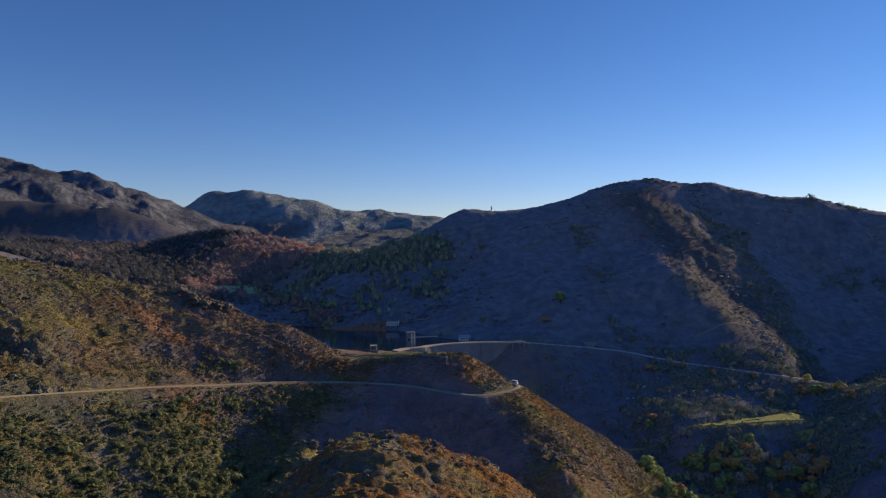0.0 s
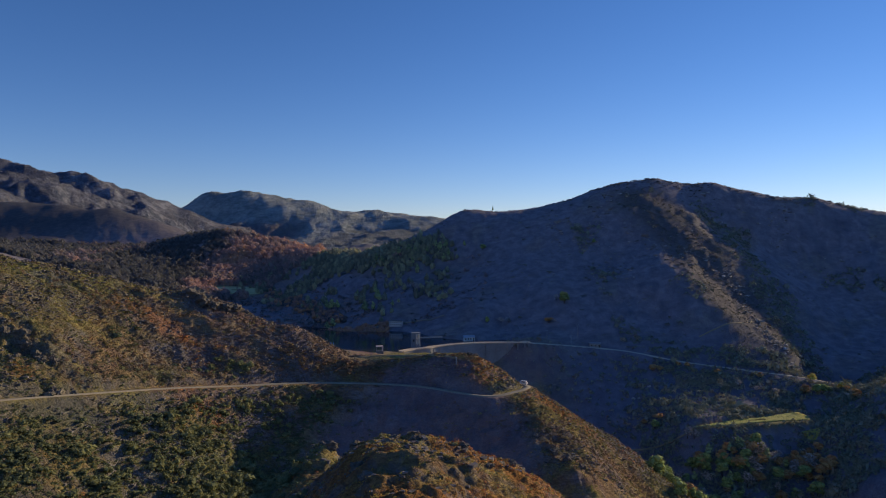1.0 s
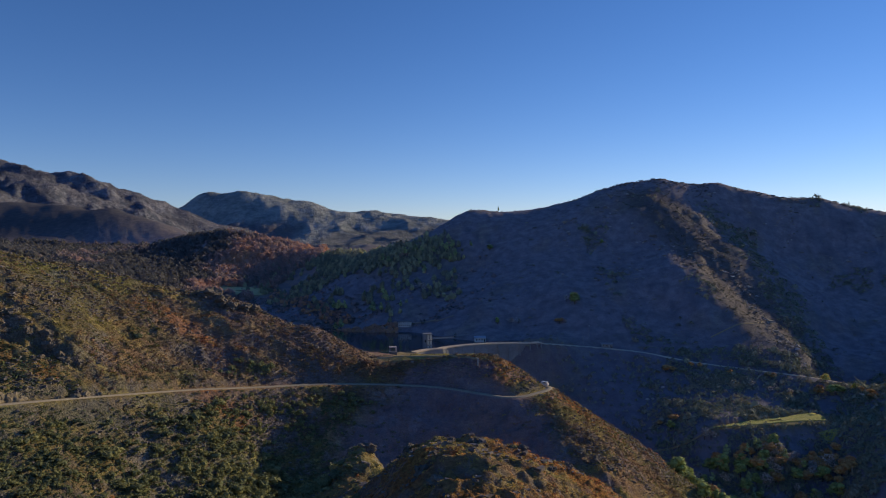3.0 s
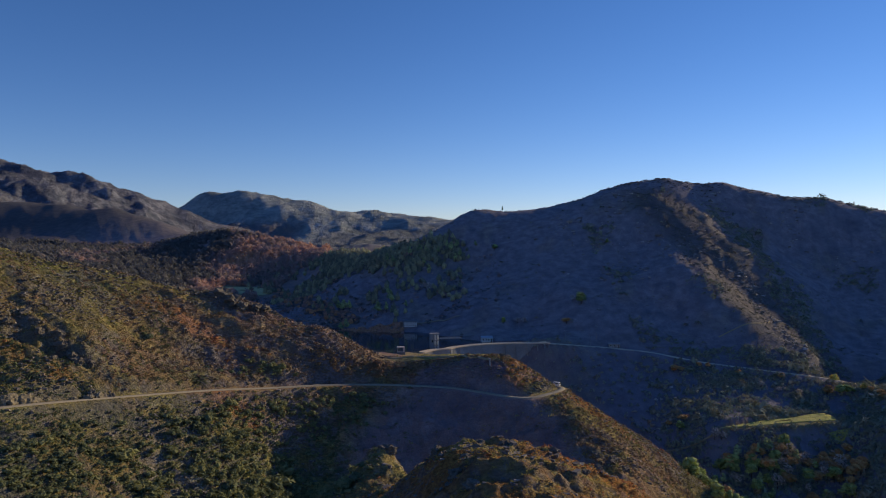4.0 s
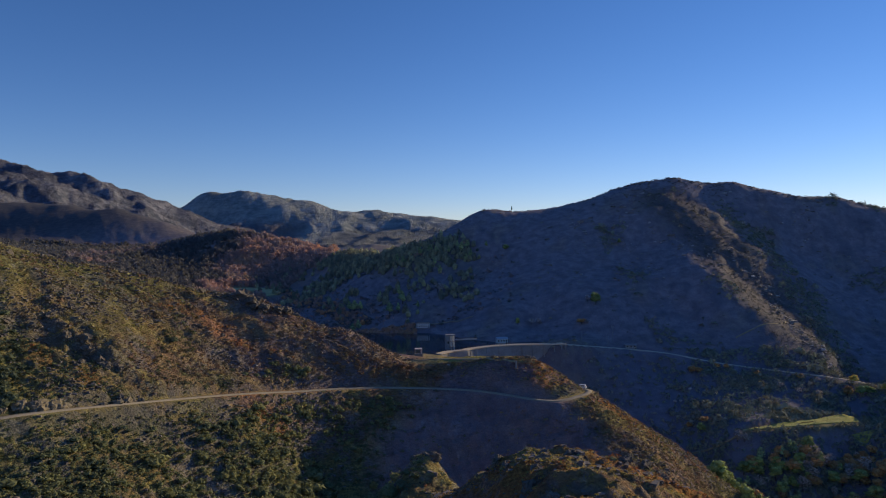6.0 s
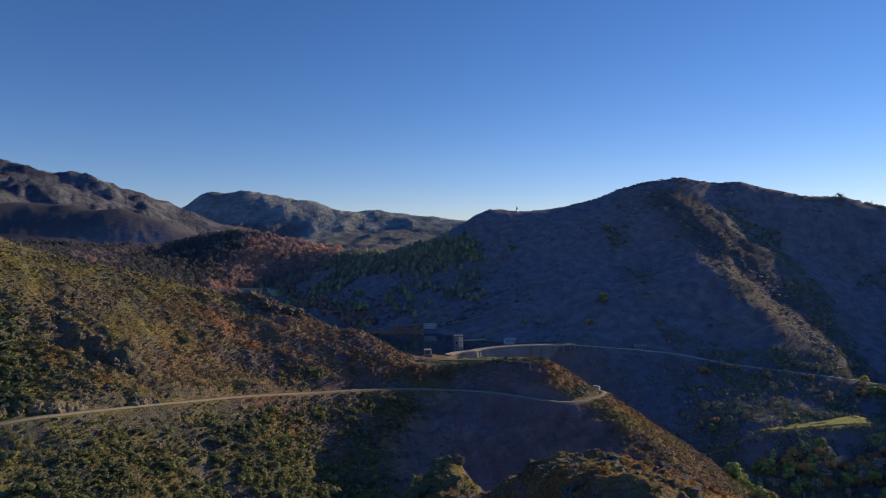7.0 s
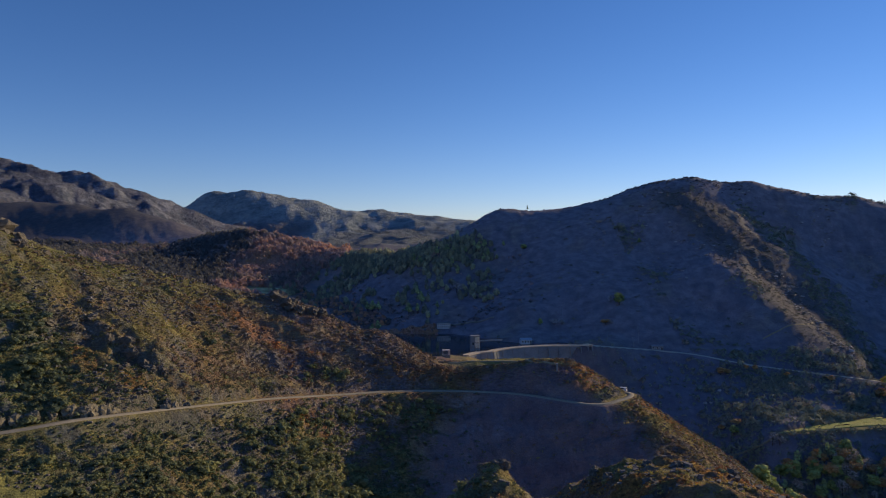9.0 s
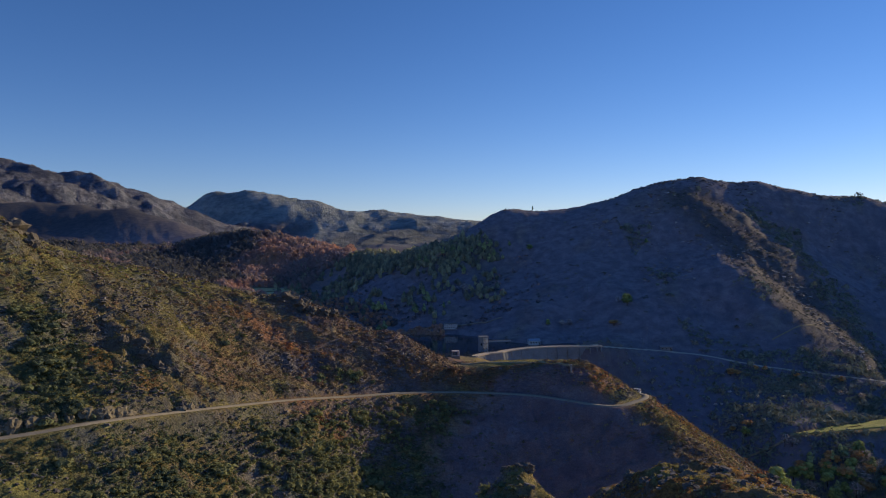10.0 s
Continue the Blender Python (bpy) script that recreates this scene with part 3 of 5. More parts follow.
# ---- vegetation and stones: small shapes laid out in great numbers ----
def ball(level):
    bm = bmesh.new()
    bmesh.ops.create_icosphere(bm, subdivisions=level, radius=1.0)
    v = np.array([tuple(p.co) for p in bm.verts])
    f = np.array([[p.index for p in q.verts] for q in bm.faces])
    bm.free()
    return v, f


BALLS = {k: ball(k) for k in (1, 2)}


def lump(rng, level, rough, squash=1.0):
    v, f = BALLS[level]
    v = v * (1 + rough * rng.uniform(-1, 1, (len(v), 1)))
    return v * (1, 1, squash), f


def leaves(rng, n, size, squash=1.0, low=-0.2):
    """Loose leaf-sized facets round a ball."""
    d = rng.normal(size=(n, 3))
    d /= np.linalg.norm(d, axis=1)[:, None]
    d[:, 2] = np.where(d[:, 2] < low, -d[:, 2], d[:, 2])
    c = d * rng.uniform(0.85, 1.25, (n, 1))
    v = (c[:, None, :] + rng.normal(scale=size, size=(n, 3, 3))).reshape(-1, 3)
    return v * (1, 1, squash), np.arange(3 * n).reshape(n, 3)


def blades(rng, n):
    """A tuft of upright grass blades, one high."""
    a = rng.uniform(0, 2 * math.pi, n)
    r, h, lean = rng.uniform(0.1, 0.9, n), rng.uniform(0.6, 1.2, n), rng.uniform(0.1, 0.6, n)
    c, s = np.cos(a), np.sin(a)
    b = rng.uniform(0, 2 * math.pi, n)
    v = np.stack([np.stack([r * c + 0.22 * np.cos(b), r * s + 0.22 * np.sin(b), np.full(n, -0.1)], 1),
                  np.stack([r * c - 0.22 * np.cos(b), r * s - 0.22 * np.sin(b), np.full(n, -0.1)], 1),
                  np.stack([(r + lean) * c, (r + lean) * s, h], 1)], 1)
    return v.reshape(-1, 3), np.arange(3 * n).reshape(n, 3)


def joined(parts):
    vs, fs, n = [], [], 0
    for v, f in parts:
        vs.append(v)
        fs.append(f + n)
        n += len(v)
    return np.concatenate(vs), np.concatenate(fs)


def scatter(name, bases, x, y, z, width, height, tone, mat, rng, label, category, swing=math.pi):
    """ONE mesh of many small plants or stones standing on the land."""
    vs, fs, ts, n = [], [], [], 0
    pick = rng.integers(0, len(bases), len(x))
    for b, (v, f) in enumerate(bases):
        s = np.flatnonzero(pick == b)
        if not len(s):
            continue
        a = rng.uniform(-swing, swing, len(s)) - 0.35
        c, q = np.cos(a)[:, None], np.sin(a)[:, None]
        w, h = width[s][:, None], height[s][:, None]
        p = np.stack([x[s][:, None] + w * (v[None, :, 0] * c - v[None, :, 1] * q),
                      y[s][:, None] + w * (v[None, :, 0] * q + v[None, :, 1] * c), z[s][:, None] + h * v[None, :, 2]], 2)
        vs.append(p.reshape(-1, 3))
        fs.append((f[None] + n + np.arange(len(s))[:, None, None] * len(v)).reshape(-1, 3))
        ts.append(np.repeat(tone[s], len(v)))
        n += len(s) * len(v)
    ob = link_mesh(name, np.concatenate(vs), np.concatenate(fs), mat, smooth=False)
    at = ob.data.attributes.new("tone", "FLOAT", "POINT")
    at.data.foreach_set("value", np.concatenate(ts).astype(np.float32))
    return tagged(ob, label, category, kind="stuff")


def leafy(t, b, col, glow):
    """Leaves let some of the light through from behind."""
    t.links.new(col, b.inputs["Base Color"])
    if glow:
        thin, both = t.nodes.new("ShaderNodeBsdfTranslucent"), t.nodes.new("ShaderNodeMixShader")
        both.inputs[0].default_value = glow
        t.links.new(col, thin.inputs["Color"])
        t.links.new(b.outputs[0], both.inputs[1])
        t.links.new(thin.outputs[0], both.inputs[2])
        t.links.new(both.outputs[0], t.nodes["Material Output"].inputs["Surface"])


def tone_material(name, stops, roughness=0.9, glow=0.12):
    m, t, b = material(name, roughness, 0, 0.15)
    col = ramp(t, attribute(t, "tone"), stops)
    speck = ramp(t, t.nodes.new("ShaderNodeNewGeometry").outputs["Random Per Island"], [(0, (0.88, 0.88, 0.95)), (1, (1.15, 1.14, 1.2))])
    col = mix(t, 1.0, col, speck, "MULTIPLY")
    grain = ramp(t, noise_node(t, 2.2, 4), [(0.3, (0.7, 0.7, 0.7)), (0.7, (1.2, 1.2, 1.2))])
    leafy(t, b, mix(t, 1.0, col, grain, "MULTIPLY"), glow)
    return m


HEATH = tone_material("heath_shrub", [(0.0, (0.11, 0.14, 0.07)), (0.25, (0.175, 0.19, 0.085)), (0.42, (0.25, 0.185, 0.115)), (0.52, (0.31, 0.19, 0.115)),
                                      (0.65, (0.285, 0.25, 0.115)), (0.82, (0.36, 0.33, 0.125)), (1.0, (0.48, 0.20, 0.08))])
HILL = tone_material("hill_shrub", [(0.0, (0.103, 0.127, 0.0862)), (0.4, (0.184, 0.184, 0.144)), (0.7, (0.265, 0.253, 0.184)), (1.0, (0.391, 0.276, 0.149))])
GRASS = tone_material("dry_grass", [(0.0, (0.15, 0.17, 0.06)), (0.5, (0.30, 0.29, 0.10)), (0.8, (0.42, 0.36, 0.14)), (1.0, (0.48, 0.34, 0.13))], 0.8, 0.45)
# far lighter than leaf: haze before the wood is put into colour and glow
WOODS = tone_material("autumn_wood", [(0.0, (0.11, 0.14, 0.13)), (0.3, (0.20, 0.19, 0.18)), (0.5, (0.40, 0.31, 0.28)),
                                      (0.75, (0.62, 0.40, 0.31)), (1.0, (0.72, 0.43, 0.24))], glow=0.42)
RIDGE_GRASS = tone_material("ridge_grass", [(0.0, (0.28, 0.30, 0.08)), (0.4, (0.46, 0.41, 0.11)), (0.7, (0.58, 0.40, 0.11)), (1.0, (0.60, 0.28, 0.075))], 0.8, 0.4)
BRAMBLE = tone_material("bramble_scrub", [(0.0, (0.21, 0.245, 0.18)), (0.35, (0.29, 0.32, 0.22)), (0.65, (0.37, 0.345, 0.25)), (0.8, (0.44, 0.36, 0.27))])
# pine colours raised the same way, in place of haze
PINES = tone_material("pine_wood", [(0.0, (0.25, 0.27, 0.205)), (0.6, (0.40, 0.41, 0.27)), (1.0, (0.58, 0.57, 0.33))], glow=0.4)
BROOM = tone_material("broom_bush", [(0.0, (0.16, 0.19, 0.11)), (0.5, (0.245, 0.265, 0.125)), (1.0, (0.37, 0.36, 0.15))], glow=0.3)
STONE = tone_material("granite_stone", [(0.0, (0.11, 0.10, 0.095)), (0.5, (0.22, 0.195, 0.17)), (0.8, (0.34, 0.31, 0.27)), (1.0, (0.58, 0.54, 0.50))], 0.85, 0.0)


def off_roads(x, y, gap=4.0):
    return (along(x, y, ROAD)[0] > gap) & (along(x, y, VALLEY_ROAD)[0] > gap)


def sown(rng, n, x0, x1, y0, y1, keep):
    """n places in a stretch of land where keep(x, y), a chance from 0 to 1, lets them stand."""
    xs, ys = [], []
    while sum(map(len, xs)) < n:
        x, y = rng.uniform(x0, x1, 4 * n), rng.uniform(y0, y1, 4 * n)
        s = (rng.uniform(size=4 * n) < keep(x, y)) & off_roads(x, y)
        xs.append(x[s])
        ys.append(y[s])
    return np.concatenate(xs)[:n], np.concatenate(ys)[:n]


rng = np.random.default_rng(7)
tufts = [blades(rng, 9) for _ in range(6)]
fine_shrubs = [joined([lump(rng, 1, 0.35, 0.75), leaves(rng, 36, 0.2, 0.85)]) for _ in range(4)]


def sprigs(rng, n, size, squash):
    """A ragged dome of sprigs that lie along its surface, with gaps."""
    d = rng.normal(size=(n, 3))
    d[:, 2] = np.abs(d[:, 2]) * 0.9 + 0.05
    d /= np.linalg.norm(d, axis=1)[:, None]
    off = rng.normal(scale=size, size=(n, 3, 3))
    off -= 0.75 * (off * d[:, None, :]).sum(axis=2, keepdims=True) * d[:, None, :]
    v = (d[:, None, :] * rng.uniform(0.7, 1.1, (n, 1, 1)) + off).reshape(-1, 3)
    return v * (1, 1, squash) - (0, 0, 0.1), np.arange(3 * n).reshape(n, 3)


tussocks = [sprigs(rng, 15, 0.5, 0.8) for _ in range(12)]
scrub_heads = [sprigs(rng, 24, 0.42, 1.0) for _ in range(10)]


def clustered(rng, n, r, leaf, size):
    """A bush of several rounded heads set close together, each with loose leaves."""
    parts = []
    for _ in range(n):
        c = np.array([*rng.uniform(-0.6, 0.6, 2), rng.uniform(0.1, 0.5)])
        k = r * rng.uniform(0.8, 1.2)
        for (v, f), inner in ((lump(rng, 1, 0.22, 0.85), 0.8), (leaves(rng, leaf, size, 0.85), 1.0)):
            parts.append((v * k * inner + c, f))
    return joined(parts)


broad_bushes = [clustered(rng, 5, 0.55, 11, 0.36) for _ in range(4)]
far_crowns = [joined([sprigs(rng, 34, 0.36, 1.0), lump(rng, 1, 0.3, 0.8)]) for _ in range(8)]


def heath_tone(x, y):
    """0 dark gorse, 0.5 heather, 0.8 dry grass, 1 bracken."""
    n, m = fractal(x, y, 40, 111, 3), fractal(x, y, 9, 121, 3)
    t = 0.44 + 0.22 * n + 0.14 * m + 0.24 * fractal(x * 0.3, y, 11, 201, 4) + rng.normal(scale=0.06, size=len(x))
    t += (0.5 - t) * 0.65 * step(-195, -165, x) * step(-2, 8, y - 352 - 0.55 * (x + 160)) * (x < 20)      # russet heather along the spur
    t += 0.15 * step(10, 40, x)
    t += 0.16 * step(-185, -225, x) * step(290, 310, y)           # olive grass towards the top
    t -= 0.34 * step(-60, -120, x) * step(352, 325, y - 0.35 * (x + 130))     # below the road it is greener
    return np.clip(np.where(rng.uniform(size=len(x)) < bracken_mask(x, y) * 0.55, rng.uniform(0.88, 1.0, len(x)), np.clip(t, 0.06, 0.85)), 0, 1)


def sward(x, y):
    """Open grassy slopes: towards the top of the hillside, and in a strip below the road."""
    top = step(-180, -215, x) * step(0, 12, y - 318 - 0.3 * (x + 215))
    strip = step(16, 6, along(x, y, [(-152, 322, 0), (-132, 336, 0), (-112, 346, 0)])[0])
    return np.clip(top + strip, 0, 1) * step(-0.5, 0.2, fractal(x * 0.5, y, 14, 541, 3))


def plant_heath():
    seen = lambda x, y: np.abs(x + 38) < 0.78 * y + 25
    clumps = lambda x, y: np.clip(0.65 + 0.4 * fractal(x, y, 22, 131, 3), 0.2, 1) * (1 - 0.8 * bowl_mask(x, y))
    # near ridge
    x, y = sown(rng, 600, -120, 80, -40, 262, lambda x, y: (seen(x, y) + (y < 90)) * clumps(x, y))
    w = np.exp(rng.normal(-0.7, 0.45, len(x)))
    scatter("ridge_shrubs", fine_shrubs, x, y, land(x, y) + 0.1 * w, w, w * rng.uniform(0.5, 0.95, len(x)), np.clip(heath_tone(x, y) + 0.1, 0.2, 1), HEATH, rng,
            "low heather, gorse and rusty bracken on the rocky ridge", "shrubs")
    x, y = sown(rng, 9000, -75, 60, 100, 262, lambda x, y: seen(x, y) * np.clip(0.6 + 0.6 * fractal(x * 0.6, y, 7, 341, 3), 0.1, 1))
    w = np.exp(rng.normal(-1.05, 0.4, len(x)))
    scatter("ridge_heath", tussocks, x, y, land(x, y), w, w * rng.uniform(0.5, 1.0, len(x)), np.clip(heath_tone(x, y) + 0.25, 0, 1), HEATH, rng,
            "close heather and dry bracken on the near ridge", "shrubs")
    # the long hillside and its spur
    ridge_x, ridge_y = np.array([q[:2] for q in LINES["spur_crest"] + LINES["spur_nose"]]).T
    front = lambda x, y: (y < np.interp(x, ridge_x, ridge_y) + 6) * (y > np.interp(x, [-350, -300, -120, -50, 60, 150], [190, 190, 270, 320, 330, 370]))
    x, y = sown(rng, 32000, -350, 150, 215, 470, lambda x, y: seen(x, y) * front(x, y) * (1 - 0.7 * sward(x, y)) * np.clip(0.7 + 0.4 * fractal(x * 0.35, y, 9, 131, 3), 0.2, 1) * (1 - 0.9 * bowl_mask(x, y)) * (1 - 0.95 * bank_mask(x, y)) * (plateau_mask(x, y) < 0.3))
    w = np.minimum(np.exp(rng.normal(-0.5, 0.4, len(x))), 1.25)
    scatter("hillside_shrubs", tussocks, x, y, land(x, y), w, w * rng.uniform(0.55, 1.15, len(x)), heath_tone(x, y), HEATH, rng,
            "heather, gorse and bracken scrub covering the hillside", "shrubs")
    # dry grass between the shrubs
    x, y = sown(rng, 13000, -300, 150, 100, 470, lambda x, y: seen(x, y) * np.clip(0.35 + 0.8 * fractal(x * 0.3, y, 11, 201, 4), 0.05, 1) * (1 - 0.95 * bowl_mask(x, y)))
    w = np.exp(rng.normal(-0.75, 0.35, len(x))) * np.where(y < 265, 0.5, 1.0)
    scatter("hill_grass", tufts, x, y, land(x, y), w, w * rng.uniform(0.8, 1.3, len(x)), np.clip(0.6 + 0.3 * fractal(x, y, 15, 241, 3) + rng.normal(scale=0.12, size=len(x)) + 0.15 * bracken_mask(x, y), 0.2, 1.0), GRASS, rng,
            "dry yellow-green grass tufts on the hillside", "grass")
    x, y = sown(rng, 5000, -320, -100, 280, 420, lambda x, y: seen(x, y) * front(x, y) * sward(x, y))
    w = np.exp(rng.normal(-0.8, 0.3, len(x)))
    scatter("slope_grass", tufts, x, y, land(x, y), w, w * rng.uniform(0.6, 1.0, len(x)), np.clip(0.42 + 0.35 * fractal(x, y, 15, 551, 3) + rng.normal(scale=0.1, size=len(x)), 0, 1.0), GRASS, rng,
            "olive and straw-coloured grass on the open slopes", "grass")
    x, y = sown(rng, 9000, -70, 60, 95, 262, lambda x, y: seen(x, y) * np.clip(0.4 + 0.8 * fractal(x * 0.5, y, 8, 251, 3), 0.05, 1))
    w = np.exp(rng.normal(-1.1, 0.3, len(x)))
    scatter("ridge_grass", tufts, x, y, land(x, y), w, w * rng.uniform(0.5, 0.85, len(x)), np.clip(0.62 + 0.4 * fractal(x, y, 12, 261, 3) + rng.normal(scale=0.1, size=len(x)), 0, 1), RIDGE_GRASS, rng,
            "golden and yellow-green grass on the near ridge", "grass")
    # tall bushes in the low hollow
    def hollow(x, y):
        below = (x + 0.9 * y < 205) * (land(x, y) < along(x, y, ROAD)[1] - 3) * step(8, 25, along(x, y, ROAD)[0])
        return seen(x, y) * np.clip(below * np.clip(0.3 + 1.5 * fractal(x, y, 26, 211, 3), 0, 1) + step(13, 5, along(x, y, [(-240, 296, 0), (-226, 278, 0), (-214, 262, 0)])[0]), 0, 1)

    x, y = sown(rng, 1050, -250, -60, 205, 345, hollow)
    w = np.exp(rng.normal(0.5, 0.38, len(x)))
    scatter("hollow_bushes", broad_bushes, x, y, land(x, y) + 0.2 * w, w, w * rng.uniform(0.7, 1.0, len(x)), np.clip(0.35 + 0.5 * fractal(x, y, 20, 231, 3), 0, 1), BROOM, rng,
            "tall dark green broom bushes in the hollow", "bushes")
    x, y = sown(rng, 420, -215, -110, 215, 345, lambda x, y: step(20, 8, along(x, y, [(-192, 234, 0), (-168, 268, 0), (-146, 304, 0), (-132, 322, 0)])[0]) * step(-0.3, 0.3, fractal(x, y, 18, 561, 3)))
    w = np.exp(rng.normal(0.35, 0.35, len(x)))
    scatter("roadside_bushes", broad_bushes, x, y, land(x, y) + 0.2 * w, w, w * rng.uniform(0.6, 0.95, len(x)), rng.uniform(0, 0.5, len(x)), BROOM, rng,
            "dark green broom thickets below the road", "bushes")
    x, y = sown(rng, 70, -80, -36, 135, 245, lambda x, y: step(14, 5, along(x, y, [(-46, 140, 0), (-50, 165, 0), (-58, 190, 0), (-62, 225, 0), (-54, 238, 0)])[0]))
    w = np.exp(rng.normal(0.35, 0.35, len(x)))
    scatter("flank_bushes", broad_bushes, x, y, land(x, y) + 0.2 * w, w, w * rng.uniform(0.7, 1.0, len(x)), rng.uniform(0, 0.8, len(x)), BROOM, rng,
            "dark green broom bushes on the shaded flank of the ridge", "bushes")
    x, y = sown(rng, 760, -140, -58, 296, 388, lambda x, y: (1 - bowl_mask(x, y)) * step(3, 12, along(x, y, ROAD)[0]) * np.clip(0.4 + 1.2 * fractal(x, y, 20, 281, 3), 0, 1))
    w = np.exp(rng.normal(0.2, 0.42, len(x)))
    scatter("slope_bushes", broad_bushes, x, y, land(x, y) + 0.2 * w, w, w * rng.uniform(0.8, 1.3, len(x)), rng.uniform(0.2, 1.0, len(x)), BROOM, rng,
            "dark green broom bushes on the slope below the road", "bushes")
    x, y = sown(rng, 260, -105, -42, 399, 416, lambda x, y: step(3, 6, along(x, y, ROAD)[0]) * (plateau_mask(x, y) < 0.2) * (y < 404 + 0.12 * (x + 105) + 6))
    w = np.exp(rng.normal(-0.05, 0.35, len(x)))
    scatter("bank_bushes", broad_bushes, x, y, land(x, y) + 0.2 * w, w, w * rng.uniform(0.7, 1.1, len(x)), rng.uniform(0.42, 0.6, len(x)), HEATH, rng,
            "brown heather bushes on the bank above the road", "bushes")
    # scrub over the valley and the big hill
    x, y = sown(rng, 11500, 60, 440, 430, 655, lambda x, y: np.clip(0.55 + 0.6 * fractal(x, y, 26, 331, 3), 0.12, 1) * ~meadow(x, y) * (0.12 + 0.88 * step(150, 215, x + 0.25 * (600 - y))))
    w = np.exp(rng.normal(0.3, 0.42, len(x)))
    scatter("valley_scrub", scrub_heads, x, y, land(x, y) + 0.1 * w, w, w * rng.uniform(0.8, 1.4, len(x)), np.clip(0.75 * heath_tone(x, y) - 0.05, 0, 0.8), BRAMBLE, rng,
            "dark green broom and bramble scrub on the valley sides", "shrubs")
    x, y = sown(rng, 4200, -270, 640, 640, 1060, lambda x, y: clumps(x, y) * 0.8)
    w = np.exp(rng.normal(0.0, 0.45, len(x)))
    scatter("hill_scrub", tussocks, x, y, land(x, y) + 0.1 * w, w, w * rng.uniform(0.4, 0.8, len(x)), np.clip(heath_tone(x, y) - 0.08, 0, 1), HILL, rng,
            "sparse heather scrub on the big dark hill", "shrubs")


def plant_woods():
    # autumn wood at the foot of the mountains
    edge_x, edge_y = np.array([q[:2] for q in LINES["wood_ridge"][1:]]).T
    x, y = sown(rng, 4600, -1000, -180, 960, 1640, lambda x, y: (np.abs(x + 30) < 0.72 * y + 30) * np.clip(0.8 + 0.5 * fractal(x, y, 90, 141, 3), 0.2, 1)
                * (x < np.interp(y, [960, 1010, 1130, 1172, 1280], [-300, -306, -272, -228, -225])) * (y < np.minimum(np.interp(x, edge_x, edge_y) + 15, 1460)) * (0.45 + 0.55 * step(-560, -460, x)) * (field_mask(x, y) < 0.1))
    w = rng.uniform(3.4, 7.2, len(x))
    # left of x -370 the tone sinks, painting shade onto the wood
    t = np.clip(0.58 + 0.45 * fractal(x, y, 110, 151, 3) + rng.normal(scale=0.08, size=len(x)) - 0.5 * step(-370, -490, x) - 0.06 + 0.14 * step(-480, -330, x), 0, 1)
    t = np.clip(t - 0.22 * step(258, 278, land(x, y)) * (x > -600), 0.16 + 0.1 * rng.uniform(size=len(x)), 1)     # greener along the top
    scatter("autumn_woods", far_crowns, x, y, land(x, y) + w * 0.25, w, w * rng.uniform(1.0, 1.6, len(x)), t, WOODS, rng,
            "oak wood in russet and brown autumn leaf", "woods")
    # pines along the shoulder of the big hill
    x, y = sown(rng, 1100, -340, 40, 790, 1300, lambda x, y: np.clip(step(45, 6, along(x, y, [(-20, 950, 0), (-80, 950, 0), (-140, 1020, 0), (-180, 1090, 0), (-205, 1150, 0)])[0]) + 0.3 * step(110, 40, along(x, y, [(-60, 880, 0), (-130, 930, 0), (-200, 1040, 0), (-255, 1100, 0)])[0]) * step(-0.5, 0.4, fractal(x, y, 40, 271, 2)), 0, 1))
    w = rng.uniform(2.0, 3.8, len(x))
    scatter("pine_belt", far_crowns, x, y, land(x, y) + w * 0.8, w, w * rng.uniform(1.3, 2.2, len(x)), rng.uniform(0, 1, len(x)), PINES, rng,
            "belt of dark green pines along the hill's shoulder", "woods")
    x, y = sown(rng, 6500, 240, 420, 660, 1000, lambda x, y: slab_mask(x, y))
    w = np.exp(rng.normal(-0.45, 0.45, len(x)))
    scatter("spur_heath", tussocks, x, y, land(x, y) + 0.1 * w, w, w * rng.uniform(0.4, 0.8, len(x)), rng.uniform(0, 0.5, len(x)), HILL, rng,
            "dark heather and gorse on the rocky spur", "shrubs")
    x, y = sown(rng, 240, -300, -120, 800, 1060, lambda x, y: step(22, 6, along(x, y, [(-275, 1046, 0), (-215, 920, 0), (-172, 866, 0), (-135, 815, 0)])[0]))
    w = rng.uniform(1.6, 3.6, len(x))
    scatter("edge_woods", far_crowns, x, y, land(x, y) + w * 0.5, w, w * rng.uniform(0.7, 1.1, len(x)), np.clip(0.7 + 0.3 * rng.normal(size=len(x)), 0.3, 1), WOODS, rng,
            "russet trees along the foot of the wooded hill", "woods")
    # low growth along the foot of the pine hill
    x, y = sown(rng, 1500, -330, 60, 770, 1030, lambda x, y: np.clip(0.5 + 0.7 * fractal(x, y, 45, 361, 3), 0.05, 1) * step(1040, 960, y + 0.6 * (x + 100)) * (field_mask(x, y) < 0.1))
    w = np.exp(rng.normal(0.55, 0.4, len(x)))
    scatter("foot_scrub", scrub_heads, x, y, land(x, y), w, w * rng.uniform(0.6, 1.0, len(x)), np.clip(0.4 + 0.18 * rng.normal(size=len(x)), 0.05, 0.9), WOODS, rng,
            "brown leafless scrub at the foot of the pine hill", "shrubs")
    # reeds and sallows on the far shore
    x, y = sown(rng, 420, -150, -66, 752, 784, lambda x, y: np.ones_like(x))
    w = rng.uniform(1.5, 3.0, len(x))
